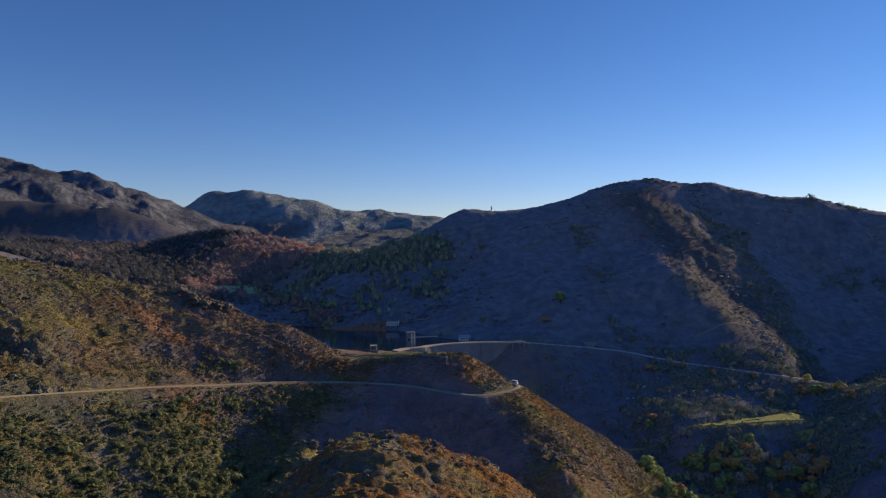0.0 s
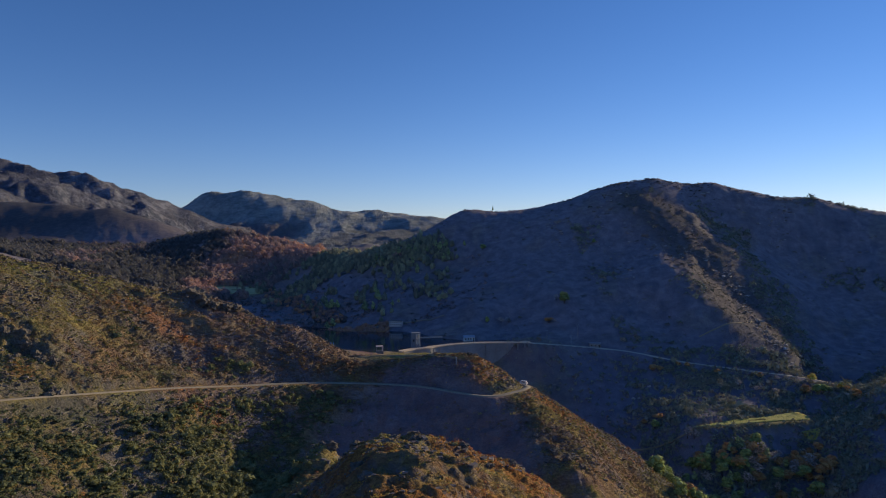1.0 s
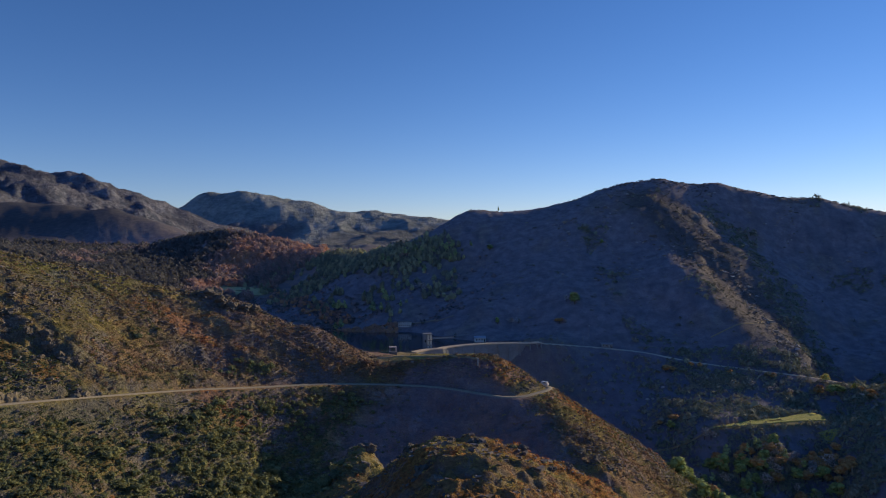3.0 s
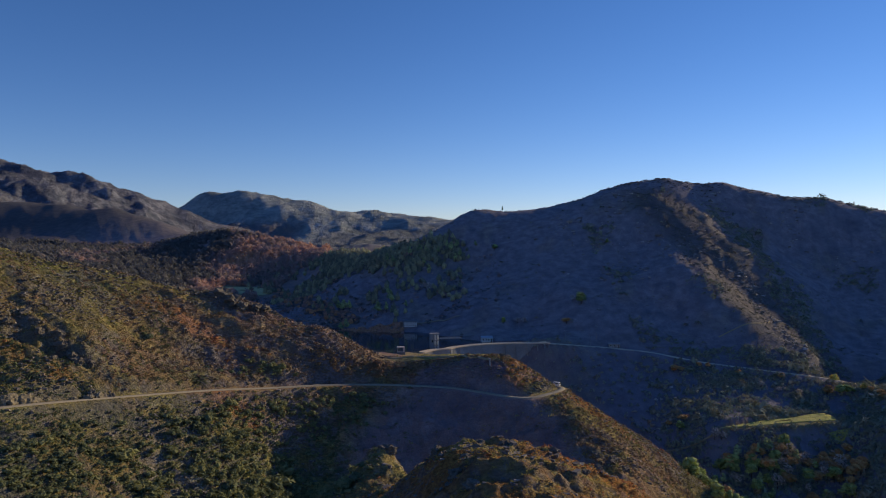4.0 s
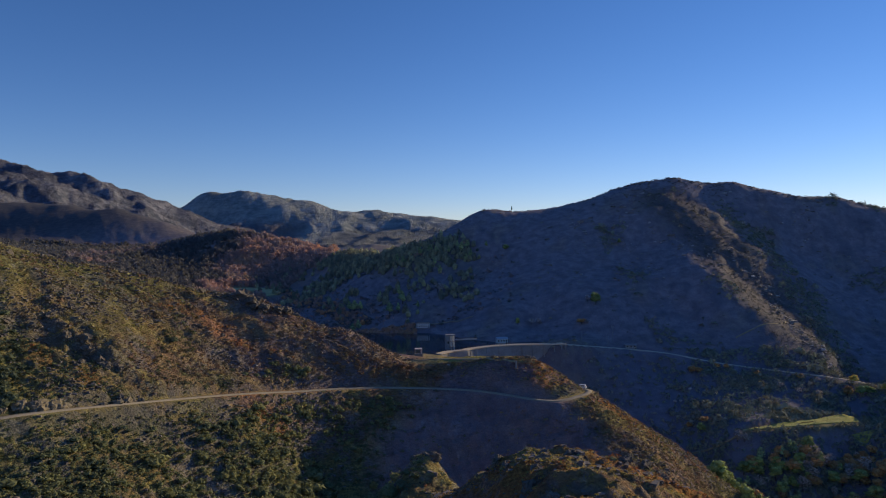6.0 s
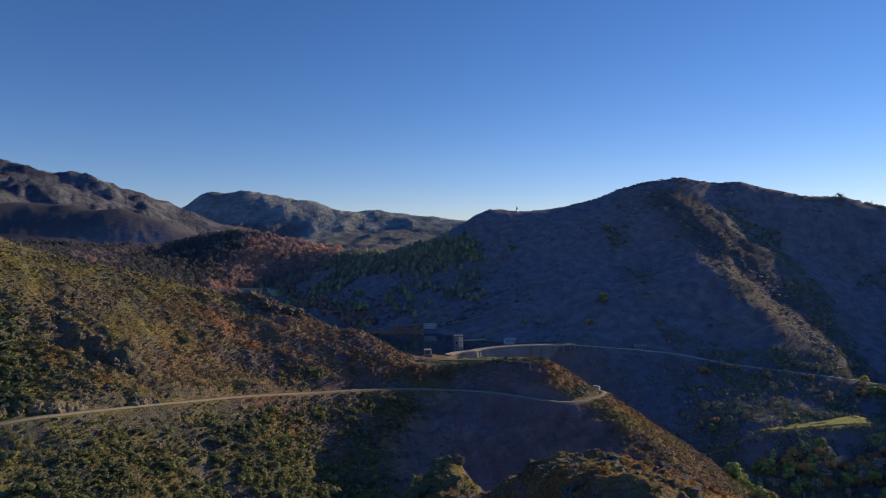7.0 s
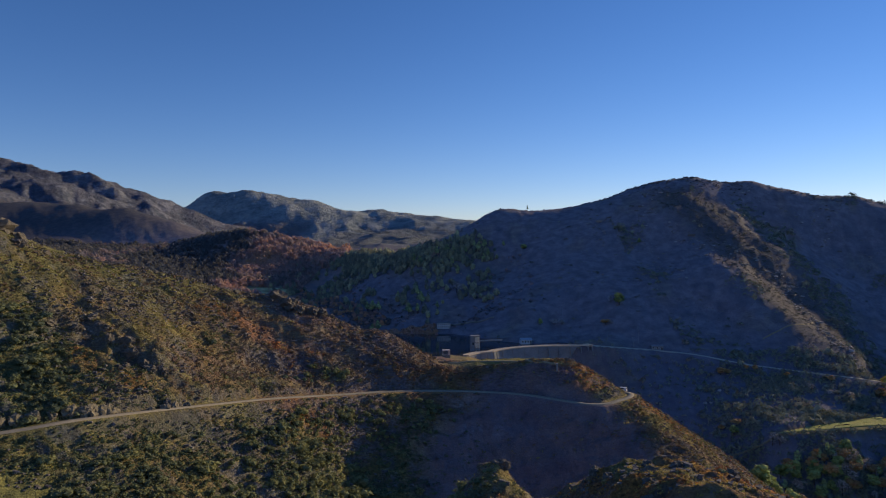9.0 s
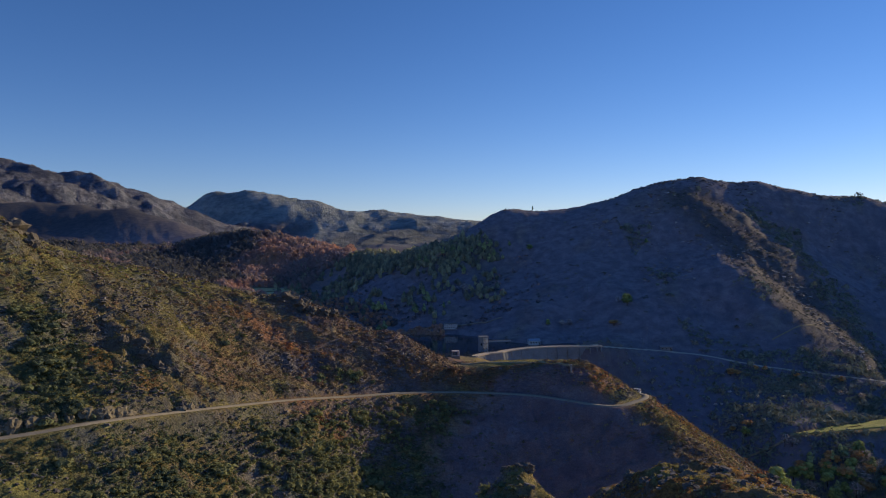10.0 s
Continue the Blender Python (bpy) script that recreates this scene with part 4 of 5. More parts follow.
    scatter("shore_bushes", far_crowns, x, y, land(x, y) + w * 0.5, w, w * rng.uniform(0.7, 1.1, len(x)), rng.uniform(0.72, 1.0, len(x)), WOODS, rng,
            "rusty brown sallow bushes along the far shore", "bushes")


def strew_stones():
    cube = np.array([(i, j, k) for i in (-1, 1) for j in (-1, 1) for k in (-1, 1)], float)
    sides = np.array([(0, 1, 3), (0, 3, 2), (4, 6, 7), (4, 7, 5), (0, 4, 5), (0, 5, 1), (2, 3, 7), (2, 7, 6), (1, 5, 7), (1, 7, 3), (0, 2, 6), (0, 6, 4)])
    slabs = [((cube * rng.uniform(0.55, 1.0, cube.shape) + rng.uniform(-0.25, 0.25, cube.shape)) * (1.4, 0.75, 0.6), sides) for _ in range(10)]
    seen = lambda x, y: np.abs(x + 38) < 0.78 * y + 25
    crest = lambda x, y: step(30, 6, along(x, y, LINES["spur_crest"][3:12])[0])
    x, y = sown(rng, 12500, -290, 120, 220, 450, lambda x, y: seen(x, y) * np.clip(0.25 + 0.7 * crest(x, y) + 0.6 * fractal(x, y, 25, 161, 3), 0, 1) * (1 - bowl_mask(x, y)) * (plateau_mask(x, y) < 0.2))
    w = np.minimum(np.exp(rng.normal(-0.85, 0.4, len(x))), 0.85)
    scatter("hillside_stones", slabs, x, y, land(x, y) + 0.3 * w, w, w * 0.9, rng.uniform(0.1, 0.65, len(x)), STONE, rng,
            "grey granite stones strewn over the hillside", "stones", 0.5)
    x, y = sown(rng, 2000, -80, 60, 95, 260, lambda x, y: np.clip(0.15 + 0.9 * fractal(x, y, 12, 171, 3) + 0.5 * step(10, 3, along(x, y, LINES["near_ridge"][2:])[0]), 0, 1))
    w = np.exp(rng.normal(-1.05, 0.5, len(x)))
    scatter("ridge_stones", slabs, x, y, land(x, y) + 0.1 * w, w, w * 0.8, rng.uniform(0.1, 0.6, len(x)), STONE, rng,
            "weathered granite blocks breaking through the near ridge", "stones")
    x, y = sown(rng, 220, 60, 720, 930, 1080, lambda x, y: step(9, 2, along(x, y, LINES["big_crest"])[0]) * np.clip(0.4 + 0.9 * fractal(x, y, 45, 321, 2), 0.05, 1))
    w = np.exp(rng.normal(-0.1, 0.5, len(x)))
    scatter("crest_stones", slabs, x, y, land(x, y) + 0.15 * w, w, w * 0.8, rng.uniform(0, 0.6, len(x)), STONE, rng,
            "granite blocks and knobs along the big hill's crest", "stones")
    x, y = sown(rng, 900, 150, 620, 700, 1030, lambda x, y: step(0.35, 0.8, fractal(x, y, 70, 351, 3)) * step(700, 900, y + 0.3 * (x - 250)))
    w = np.exp(rng.normal(0.0, 0.5, len(x)))
    scatter("hill_stones", slabs, x, y, land(x, y) + 0.1 * w, w, w * 0.7, rng.uniform(0.4, 0.95, len(x)), STONE, rng,
            "pale granite outcrops breaking through the big hill", "stones")
    x, y = sown(rng, 420, 300, 380, 640, 820, lambda x, y: step(13, 3, along(x, y, [(340, 640, 0), (343, 680, 0), (338, 760, 0), (355, 810, 0)])[0]))
    w = np.exp(rng.normal(-0.25, 0.5, len(x)))
    scatter("spur_stones", slabs, x, y, land(x, y) + 0.1 * w, w, w * 0.5, rng.uniform(0.75, 1, len(x)), STONE, rng,
            "pale granite slabs along the edge of the ravine", "stones")
    def scree(x, y):
        u, v = 0.9 * x + 0.44 * y, 0.9 * y - 0.44 * x
        streak = step(0.05, 0.5, fractal(u * 0.22, v, 7.5, 531, 3, 0.6))
        above = step(3, 10, y - 352 - 0.55 * (x + 160)) * step(-255, -200, x) * step(-70, -95, x)
        below = step(26, 10, along(x, y, [(-140, 338, 0), (-112, 352, 0)])[0])
        return streak * np.clip(above + 0.7 * below, 0, 1) * (1 - np.clip(1.5 * bracken_mask(x, y), 0, 1)) * (1 - bank_mask(x, y)) * (plateau_mask(x, y) < 0.2)

    x, y = sown(rng, 1500, -255, -70, 300, 432, scree)
    w = np.minimum(np.exp(rng.normal(-0.6, 0.35, len(x))), 1.0)
    scatter("scree_stones", slabs, x, y, land(x, y) + 0.45 * w, w, w * 0.6, rng.uniform(0.3, 0.7, len(x)), STONE, rng,
            "grey granite scree in streaks down the hillside", "stones", 0.5)
    x, y = sown(rng, 260, 230, 460, 960, 1045, lambda x, y: step(26, 5, along(x, y, [(255, 1020, 0), (293, 1012, 0), (337, 1008, 0), (400, 1008, 0)])[0]))
    w = np.minimum(np.exp(rng.normal(-0.1, 0.45, len(x))), 1.8)
    scatter("summit_stones", slabs, x, y, land(x, y) + 0.1 * w, w, w * 0.8, rng.uniform(0, 0.6, len(x)), STONE, rng,
            "tumbled granite blocks about the big hill's summit", "stones")
    x, y = sown(rng, 2600, 180, 640, 660, 1010, lambda x, y: np.clip(step(30, 8, along(x, y, LINES["ravine"])[0]) + step(0.15, 0.6, fractal(x, y, 60, 521, 3)), 0, 1) * (1 - 0.8 * slab_mask(x, y) * (x < 350)))
    w = np.exp(rng.normal(0.45, 0.4, len(x)))
    scatter("ravine_scrub", scrub_heads, x, y, land(x, y) + 0.1 * w, w, w * rng.uniform(0.7, 1.2, len(x)), np.clip(0.3 + 0.2 * rng.normal(size=len(x)), 0, 0.8), BRAMBLE, rng,
            "dark green broom scrub in the ravine and its hollows", "shrubs")


plant_heath()
plant_woods()
strew_stones()


# ---- things ----
def part(name, bm, mat, parent, label=""):
    """Links a bmesh as one mesh object under a thing or a part."""
    me = bpy.data.meshes.new(name)
    bm.to_mesh(me)
    bm.free()
    me.materials.append(mat)
    ob = new(name, me)
    ob.parent = parent
    return tagged(ob, label) if label else ob


def thing(name, x, y, z, turn=0.0):
    ob = new(name)
    ob.empty_display_size = 0.5
    ob.matrix_basis = pose(x, y, z, 0, 0, turn)
    return ob


def block(size, at=(0, 0, 0), bevel=0.0, top=1.0, bm=None):
    """A block whose base is centred at the point; top: how much its upper face narrows."""
    bm = bm or bmesh.new()
    made = bmesh.ops.create_cube(bm, size=1.0)["verts"]
    for v in made:
        k = top if v.co.z > 0 else 1.0
        v.co = Vector((v.co.x * size[0] * k + at[0], v.co.y * size[1] * k + at[1], (v.co.z + 0.5) * size[2] + at[2]))
    if bevel:
        edges = {e for v in made for e in v.link_edges}
        bmesh.ops.bevel(bm, geom=list(edges), offset=bevel, segments=1, affect="EDGES")
    return bm


def rod(a, b, r0, r1, sides=6, bm=None):
    bm = bm or bmesh.new()
    a, b = Vector(a), Vector(b)
    made = bmesh.ops.create_cone(bm, cap_ends=True, segments=sides, radius1=r0, radius2=r1, depth=(b - a).length)["verts"]
    m = Matrix.Translation((a + b) / 2) @ (b - a).to_track_quat("Z", "Y").to_matrix().to_4x4()
    bmesh.ops.transform(bm, matrix=m, verts=made)
    return bm


def from_arrays(v, f):
    bm = bmesh.new()
    vs = [bm.verts.new(p) for p in v]
    for q in f:
        bm.faces.new([vs[i] for i in q])
    return bm


def leaf_material(name, dark, light):
    m, t, b = material(name, 0.85, 0, 0.15)
    speck = t.nodes.new("ShaderNodeNewGeometry").outputs["Random Per Island"]
    col = ramp(t, speck, [(0, dark), (1, light)])
    own = ramp(t, t.nodes.new("ShaderNodeObjectInfo").outputs["Random"], [(0, (0.75, 0.78, 0.8)), (1, (1.25, 1.2, 1.15))])
    col = mix(t, 1.0, col, own, "MULTIPLY")
    grain = ramp(t, noise_node(t, 1.6, 5), [(0.3, (0.55, 0.55, 0.55)), (0.7, (1.25, 1.25, 1.25))])
    leafy(t, b, mix(t, 1.0, col, grain, "MULTIPLY"), 0.25)
    return m


BARK = plain("bark", [(0.3, (0.06, 0.045, 0.035)), (0.7, (0.14, 0.11, 0.085))], 1.5, 0.95)
LEAF = {
    "pine": leaf_material("pine_needles", (0.273, 0.346, 0.229), (0.546, 0.655, 0.312)),
    "oak": leaf_material("green_leaf", (0.26, 0.325, 0.13), (0.494, 0.572, 0.208)),
    "rust": leaf_material("rusty_leaf", (0.52, 0.27, 0.13), (0.68, 0.49, 0.22)),
    "gold": leaf_material("golden_leaf", (0.75, 0.484, 0.0957), (0.75, 0.75, 0.229)),
    "bare": leaf_material("fading_twigs", (0.491, 0.4, 0.374), (0.75, 0.71, 0.645)),
}
SAID = {
    "pine": ("tall dark green pine with an open crown", "pine tree"),
    "oak": ("rounded tree still in bright green leaf", "tree"),
    "rust": ("bushy tree in rusty orange autumn leaf", "tree"),
    "gold": ("round tree in golden yellow autumn leaf", "tree"),
    "bare": ("half-bare tree with pale grey-brown twigs", "tree"),
}


def crown_arrays(rng, kind):
    """Lumps of leaves on the limbs, in a tree of height 1."""
    parts = []
    n = {"pine": 9, "bare": 7}.get(kind, 10)
    for k in range(n):
        if kind == "pine":
            h = 0.42 + 0.53 * k / (n - 1)
            r = (0.20 - 0.12 * k / (n - 1)) * rng.uniform(0.8, 1.2)
            reach = 0.13 * (1 - k / n) * rng.uniform(0.3, 1.4)
        else:
            h = 0.30 + 0.52 * rng.uniform(0, 1) ** 0.9
            r = rng.uniform(0.15, 0.23)
            reach = rng.uniform(0.02, 0.27) * (1.15 - abs(h - 0.5))
        a = rng.uniform(0, 2 * math.pi)
        c = np.array([reach * math.cos(a), reach * math.sin(a), h])
        if kind != "bare":
            v, f = lump(rng, 1, 0.35, 0.75)
            parts.append((v * r + c, f))
        v, f = leaves(rng, 60 if kind == "bare" else 56, 0.2 if kind != "bare" else 0.17, 0.8, -0.9)
        parts.append((v * r + c, f))
    return joined(parts)


def tree_model(rng, kind):
    tree = new({"pine": "pine_tree", "oak": "green_tree", "rust": "rusty_tree", "gold": "golden_tree", "bare": "bare_tree"}[kind])
    bm = rod((0, 0, -0.06), (0.02, 0, 0.45), 0.032, 0.02)
    rod((0.02, 0, 0.43), (0.0, 0.02, 0.85), 0.02, 0.006, bm=bm)
    for k in range(5):
        a = 2 * math.pi * (k / 5 + rng.uniform(-0.06, 0.06))
        z = 0.32 + 0.08 * k
        rod((0.015, 0, z), (0.2 * math.cos(a), 0.2 * math.sin(a), z + 0.14), 0.012, 0.004, 5, bm)
    part("trunk", bm, BARK, tree)
    part("crown", from_arrays(*crown_arrays(rng, kind)), LEAF[kind], tree)
    label, category = SAID[kind]
    return tagged(tree, label, category)


rng = np.random.default_rng(21)
MODELS = {kind: [tree_model(rng, kind) for _ in range(3 if kind in ("oak", "rust", "pine") else 2)] for kind in LEAF}


def plant(kind, x, y, height, group, wide=1.0, label=""):
    z = height_at(x, y)
    model = MODELS[kind][int(rng.integers(len(MODELS[kind])))]
    model.scale = (height * wide, height * wide, height)
    m = pose(x, y, z, 0, 0, float(rng.uniform(0, 360)))
    return tagged(copy_thing(model, m), label, group=group)


def plant_trees():
    # pines and birches scattered above the far shore: x, y, height
    for x, y, h in ((-148, 861, 14), (-155, 864, 12), (-140, 855, 12), (-85, 841, 15), (-90, 862, 14), (-100, 819, 13), (-89, 815, 12), (-65, 818, 9),
                    (-136, 790, 12), (-142, 788, 10), (-116, 879, 8), (-88, 935, 13), (-97, 948, 13), (-10, 954, 12), (-4, 949, 13), (4, 951, 12),
                    (8, 934, 12), (1, 927, 11), (-41, 944, 11), (-50, 948, 12), (-64, 945, 12), (-23, 943, 10), (31, 948, 7), (-36, 903, 10), (-44, 919, 11)):
        plant("pine", x, y, h * 1.1, "pines above the far shore", rng.uniform(0.85, 1.2))
    plant("pine", 83, 1068, 9, "", 0.6, "single dark pine standing on the crest")
    for k, x, y, h, w in (("bare", -40, 851, 17, 1.0), ("oak", 134, 731, 13, 1.1), ("bare", 126, 738, 8, 1.2), ("rust", 112, 705, 7, 1.8), ("bare", 118, 704, 5, 1.6),
                          ("bare", 63, 735, 8, 1.5), ("bare", 71, 732, 7, 1.5), ("oak", 47, 730, 8, 0.9), ("oak", 56, 926, 8, 1.6), ("oak", 201, 872, 7, 0.9),
                          ("bare", 399, 938, 9, 1.0), ("bare", 33, 672, 5, 1.2), ("bare", 41, 668, 6, 1.2), ("bare", 47, 665, 5, 1.2)):
        plant(k, x, y, h, "lone trees on the dark hill", w)
    for k, x, y, h, w in (("rust", 197, 622, 7, 1.6), ("rust", 203, 622, 6, 1.5), ("rust", 224, 628, 5, 1.4), ("rust", 232, 627, 5, 1.3), ("rust", 257, 618, 5, 1.5),
                          ("rust", 296, 613, 6, 1.3), ("gold", 341, 606, 9, 1.2), ("oak", 332, 583, 9, 1.5), ("oak", 338, 581, 8, 1.4), ("gold", 351, 580, 7, 1.0),
                          ("rust", 350, 567, 6, 1.2), ("rust", 323, 587, 9, 1.2), ("rust", 346, 548, 6, 1.6), ("rust", 342, 541, 6, 1.6),
                          ("rust", 178, 549, 7, 1.4), ("oak", 172, 542, 8, 1.1), ("bare", 188, 512, 9, 1.1), ("bare", 192, 509, 9, 1.1), ("rust", 166, 552, 5, 1.3),
                          ("bare", 300, 590, 6, 1.5), ("bare", 285, 595, 6, 1.5), ("bare", 270, 600, 6, 1.6)):
        plant(k, x, y, h, "trees between the valley road and the field", w)
    # riverside wood
    x, y = sown(rng, 200, 130, 330, 390, 496, lambda x, y: (along(x, y, [(195, 529, 0), (298, 540, 0)])[0] > 16) * step(75, 30, np.abs(x - (178 + 0.5 * (y - 420)) - 12 * np.sin(y / 23.0))) * (0.3 + 0.7 * step(470, 520, y + 0.4 * (x - 180))))
    for px, py in zip(x, y):
        green = 1.0 - 0.009 * (px - 165)
        kind = str(rng.choice(["oak", "pine", "rust", "bare"], p=np.array([green, 0.15, 0.3, 0.4]) / (green + 0.85))) if green > 0 else str(rng.choice(["rust", "bare", "oak"]))
        plant(kind, float(px), float(py), float(rng.uniform(7, 12)), "trees of the riverside wood", float(rng.uniform(0.9, 1.25)))


plant_trees()
for models in MODELS.values():                          # only the copies stay
    for model in models:
        for ob in (*model.children, model):
            bpy.data.objects.remove(ob)

# ---- the dam and what stands round the reservoir ----
PAINT = plain("white_wall_paint", [(0.3, (0.55, 0.55, 0.53)), (0.7, (0.78, 0.78, 0.75))], 0.8, 0.8)
ROOF = plain("slate_roof", [(0.3, (0.12, 0.13, 0.15)), (0.7, (0.22, 0.23, 0.25))], 1.2, 0.8)
STEEL = plain("grey_steel", [(0.3, (0.30, 0.31, 0.32)), (0.7, (0.45, 0.46, 0.47))], 2.0, 0.5, metallic=0.6)
PALE = plain("pale_blue_roof", [(0.3, (0.28, 0.34, 0.42)), (0.7, (0.40, 0.46, 0.54))], 2.0, 0.5)
BLUE = plain("blue_paint", [(0.3, (0.05, 0.16, 0.45)), (0.7, (0.10, 0.28, 0.62))], 2.0, 0.5)
DARK = plain("dark_opening", [(0.3, (0.015, 0.016, 0.018)), (0.7, (0.03, 0.032, 0.035))], 2.0, 0.4)
GLASS, _t, _b = material("window_glass", 0.08, 0, 0.6)
_b.inputs["Base Color"].default_value = (0.03, 0.04, 0.05, 1)

PALE_ROAD = plain("pale_concrete_road", [(0.3, (0.52, 0.43, 0.33)), (0.7, (0.70, 0.60, 0.47))], 0.5)
PALE_CONCRETE = plain("pale_concrete", [(0.3, (0.21, 0.22, 0.235)), (0.7, (0.35, 0.355, 0.365))], 0.3, 0.8, 0.3)
DAM_WALL = plain("stained_dam_concrete", [(0.3, (0.20, 0.21, 0.225)), (0.7, (0.36, 0.37, 0.385))], 0.12, 0.85, 0.3)
DAM_ARC = [(-42, 590), (-31, 602), (-19, 608), (-11, 616), (10, 629), (38, 636), (68, 636), (80, 640)]


def offset_arc(pts, d):
    p = np.array(pts)
    g = np.gradient(p, axis=0)
    g /= np.linalg.norm(g, axis=1)[:, None]
    return p + np.stack([-g[:, 1], g[:, 0]], 1) * d


def wall_along(pts, outer, inner, low, high):
    """A curved wall: offsets and heights of its section, closed all round."""
    n = len(pts)
    rows = [offset_arc(pts, d) for d in (outer[0], outer[1], inner[1], inner[0])]
    zs = (low, high, high, low)
    v = [(*rows[k][i], zs[k]) for k in range(4) for i in range(n)]
    f = [(k * n + i, k * n + i + 1, ((k + 1) % 4) * n + i + 1, ((k + 1) % 4) * n + i) for k in range(4) for i in range(n - 1)]
    f += [(0, n, 2 * n, 3 * n), (4 * n - 1, 3 * n - 1, 2 * n - 1, n - 1)]
    bm = from_arrays(v, f)
    bmesh.ops.recalc_face_normals(bm, faces=bm.faces)
    return bm


def build_dam():
    arc = [p[:2] for p in curve_points([(*p, 0) for p in DAM_ARC], 6)]
    dam = thing("dam", 0, 0, 0)
    part("wall", wall_along(arc, (-9, -2.6), (5, 2.6), 115, 160), DAM_WALL, dam)
    part("crest_road", wall_along(arc, (-3.4, -3.4), (3.4, 3.4), 160.004, 160.5), PALE_ROAD, dam, "pale roadway along the top of the dam")
    for d in (-3.1, 3.1):
        part("parapet", wall_along(arc, (d - 0.2, d - 0.2), (d + 0.2, d + 0.2), 160.504, 160.95), PALE_ROAD, dam)
    for k in range(4, len(arc) - 2, 3):
        (x, y), (u, v) = arc[k], arc[k + 1]
        bm = block((0.9, 8.0, 44), (0, -5.0, 115), top=0.999)
        for q in bm.verts:                              # follows the batter of the face
            if q.co.z > 140 and q.co.y < -5:
                q.co.y = -3.2
        bmesh.ops.transform(bm, matrix=pose(x, y, 0, 0, 0, math.degrees(math.atan2(v - y, u - x))), verts=bm.verts)
        part("buttress", bm, DAM_WALL, dam)
    for k in range(len(arc) - 13, len(arc) - 2, 2):     # the spillway's piers
        (x, y), (u, v) = arc[k], arc[k + 1]
        bm = block((0.9, 2.6, 15), (0, -4.6, 144.4), 0.05)
        bmesh.ops.transform(bm, matrix=pose(x, y, 0, 0, 0, math.degrees(math.atan2(v - y, u - x))), verts=bm.verts)
        part("spillway_pier", bm, PALE_CONCRETE, dam)
    return tagged(dam, "curved concrete arch dam with a pale crest road", "dam")


build_dam()
shore = offset_arc([p[:2] for p in curve_points([(*p, 0) for p in DAM_ARC], 6)], 1.5)
pool = [tuple(p) for p in shore[::-1]] + [(-60, 600), (-150, 610), (-260, 660), (-300, 860), (-150, 860), (60, 760), (84, 668)]
bm = bmesh.new()
face = bm.faces.new([bm.verts.new((*p, 155.0)) for p in pool])
bmesh.ops.triangulate(bm, faces=[face])
bmesh.ops.recalc_face_normals(bm, faces=bm.faces)
tagged(part("water", bm, WATER, None), "dark still water of the reservoir in shade", "water", kind="structure")


def build_tower():
    t = thing("intake_tower", -31, 645, 149, 12)
    part("shaft", block((4.0, 5.0, 20), (-1.8, 0, 0), 0.15), PALE_CONCRETE, t)
    for x in (1.6, 4.2):
        part("column", block((0.9, 0.9, 19.5), (x, -2.2, 0), 0.05), PAINT, t)
        part("column", block((0.9, 0.9, 19.5), (x, 2.2, 0), 0.05), PAINT, t)
    for z in (8.5, 13.5, 19.5):
        part("platform", block((4.6, 6.0, 0.5), (2.9, 0, z)), PALE_CONCRETE, t)
    part("roof", block((9.0, 6.2, 0.6), (0.6, 0, 20.0), 0.1), PALE_CONCRETE, t)
    part("hatch", block((1.4, 0.1, 2.2), (-1.8, -2.52, 12)), DARK, t)
    part("footbridge", block((22, 1.6, 0.4), (15.5, -5.0, 15.4)), STEEL, t, "narrow steel footbridge")
    for y in (-5.7, -4.3):
        part("rail", block((22, 0.08, 0.9), (15.5, y, 15.804)), STEEL, t)
    return tagged(t, "concrete intake tower with open columns in the reservoir", "tower")


build_tower()


def build_house(name, x, y, turn, size, roof, roof_mat, wall_mat, rows, cols, label, door=True, sink=0.5, lift=0.0):
    w, d, h = size
    z = height_at(x, y) + lift
    ob = thing(name, x, y, z, turn)
    part("wall", block((w, d, h + sink), (0, 0, -sink)), wall_mat, ob)
    bm = bmesh.new()
    if roof:                                             # a ridge along the length
        e = 0.5
        v = [(-w / 2 - e, -d / 2 - e, h), (w / 2 + e, -d / 2 - e, h), (w / 2 + e, d / 2 + e, h), (-w / 2 - e, d / 2 + e, h), (-w / 2 - e, 0, h + roof), (w / 2 + e, 0, h + roof)]
        bm.free()
        bm = from_arrays(v, [(0, 1, 5, 4), (2, 3, 4, 5), (3, 0, 4), (1, 2, 5), (3, 2, 1, 0)])
    else:
        block((w + 1.4, d + 1.4, 0.5), (0, 0, h), 0.06, bm=bm)
    part("roof", bm, roof_mat, ob)
    for r in range(rows):
        for c in range(cols):
            cx, cz = (c + 0.5) / cols * w - w / 2, (r + 0.35) / rows * h
            win = part("window", block((w / cols * 0.5, 0.12, h / rows * 0.45), (cx, -d / 2 - 0.05, cz)), PAINT, ob)
            part("pane", block((w / cols * 0.4, 0.06, h / rows * 0.36), (cx, -d / 2 - 0.125, cz + 0.05 * h / rows)), GLASS, win)
    if door:
        part("door", block((1.1, 0.1, 2.1), (w / 2 - 1.2, -d / 2 - 0.05, 0)), DARK, ob)
    return tagged(ob, label, "house")


build_house("shore_house", -58, 774, -4, (15, 8, 6), 0.0, ROOF, PAINT, 2, 6, "long white flat-roofed house on the far shore")
build_house("lake_house", 24, 683, 8, (11, 8, 4.0), 1.8, PALE, PAINT, 1, 4, "white house with a pale blue metal roof by the reservoir")
build_house("roadside_shed", 151, 661, -8, (11, 5, 3.6), 1.2, PALE_CONCRETE, PALE_CONCRETE, 1, 3, "grey concrete shed beside the valley road")

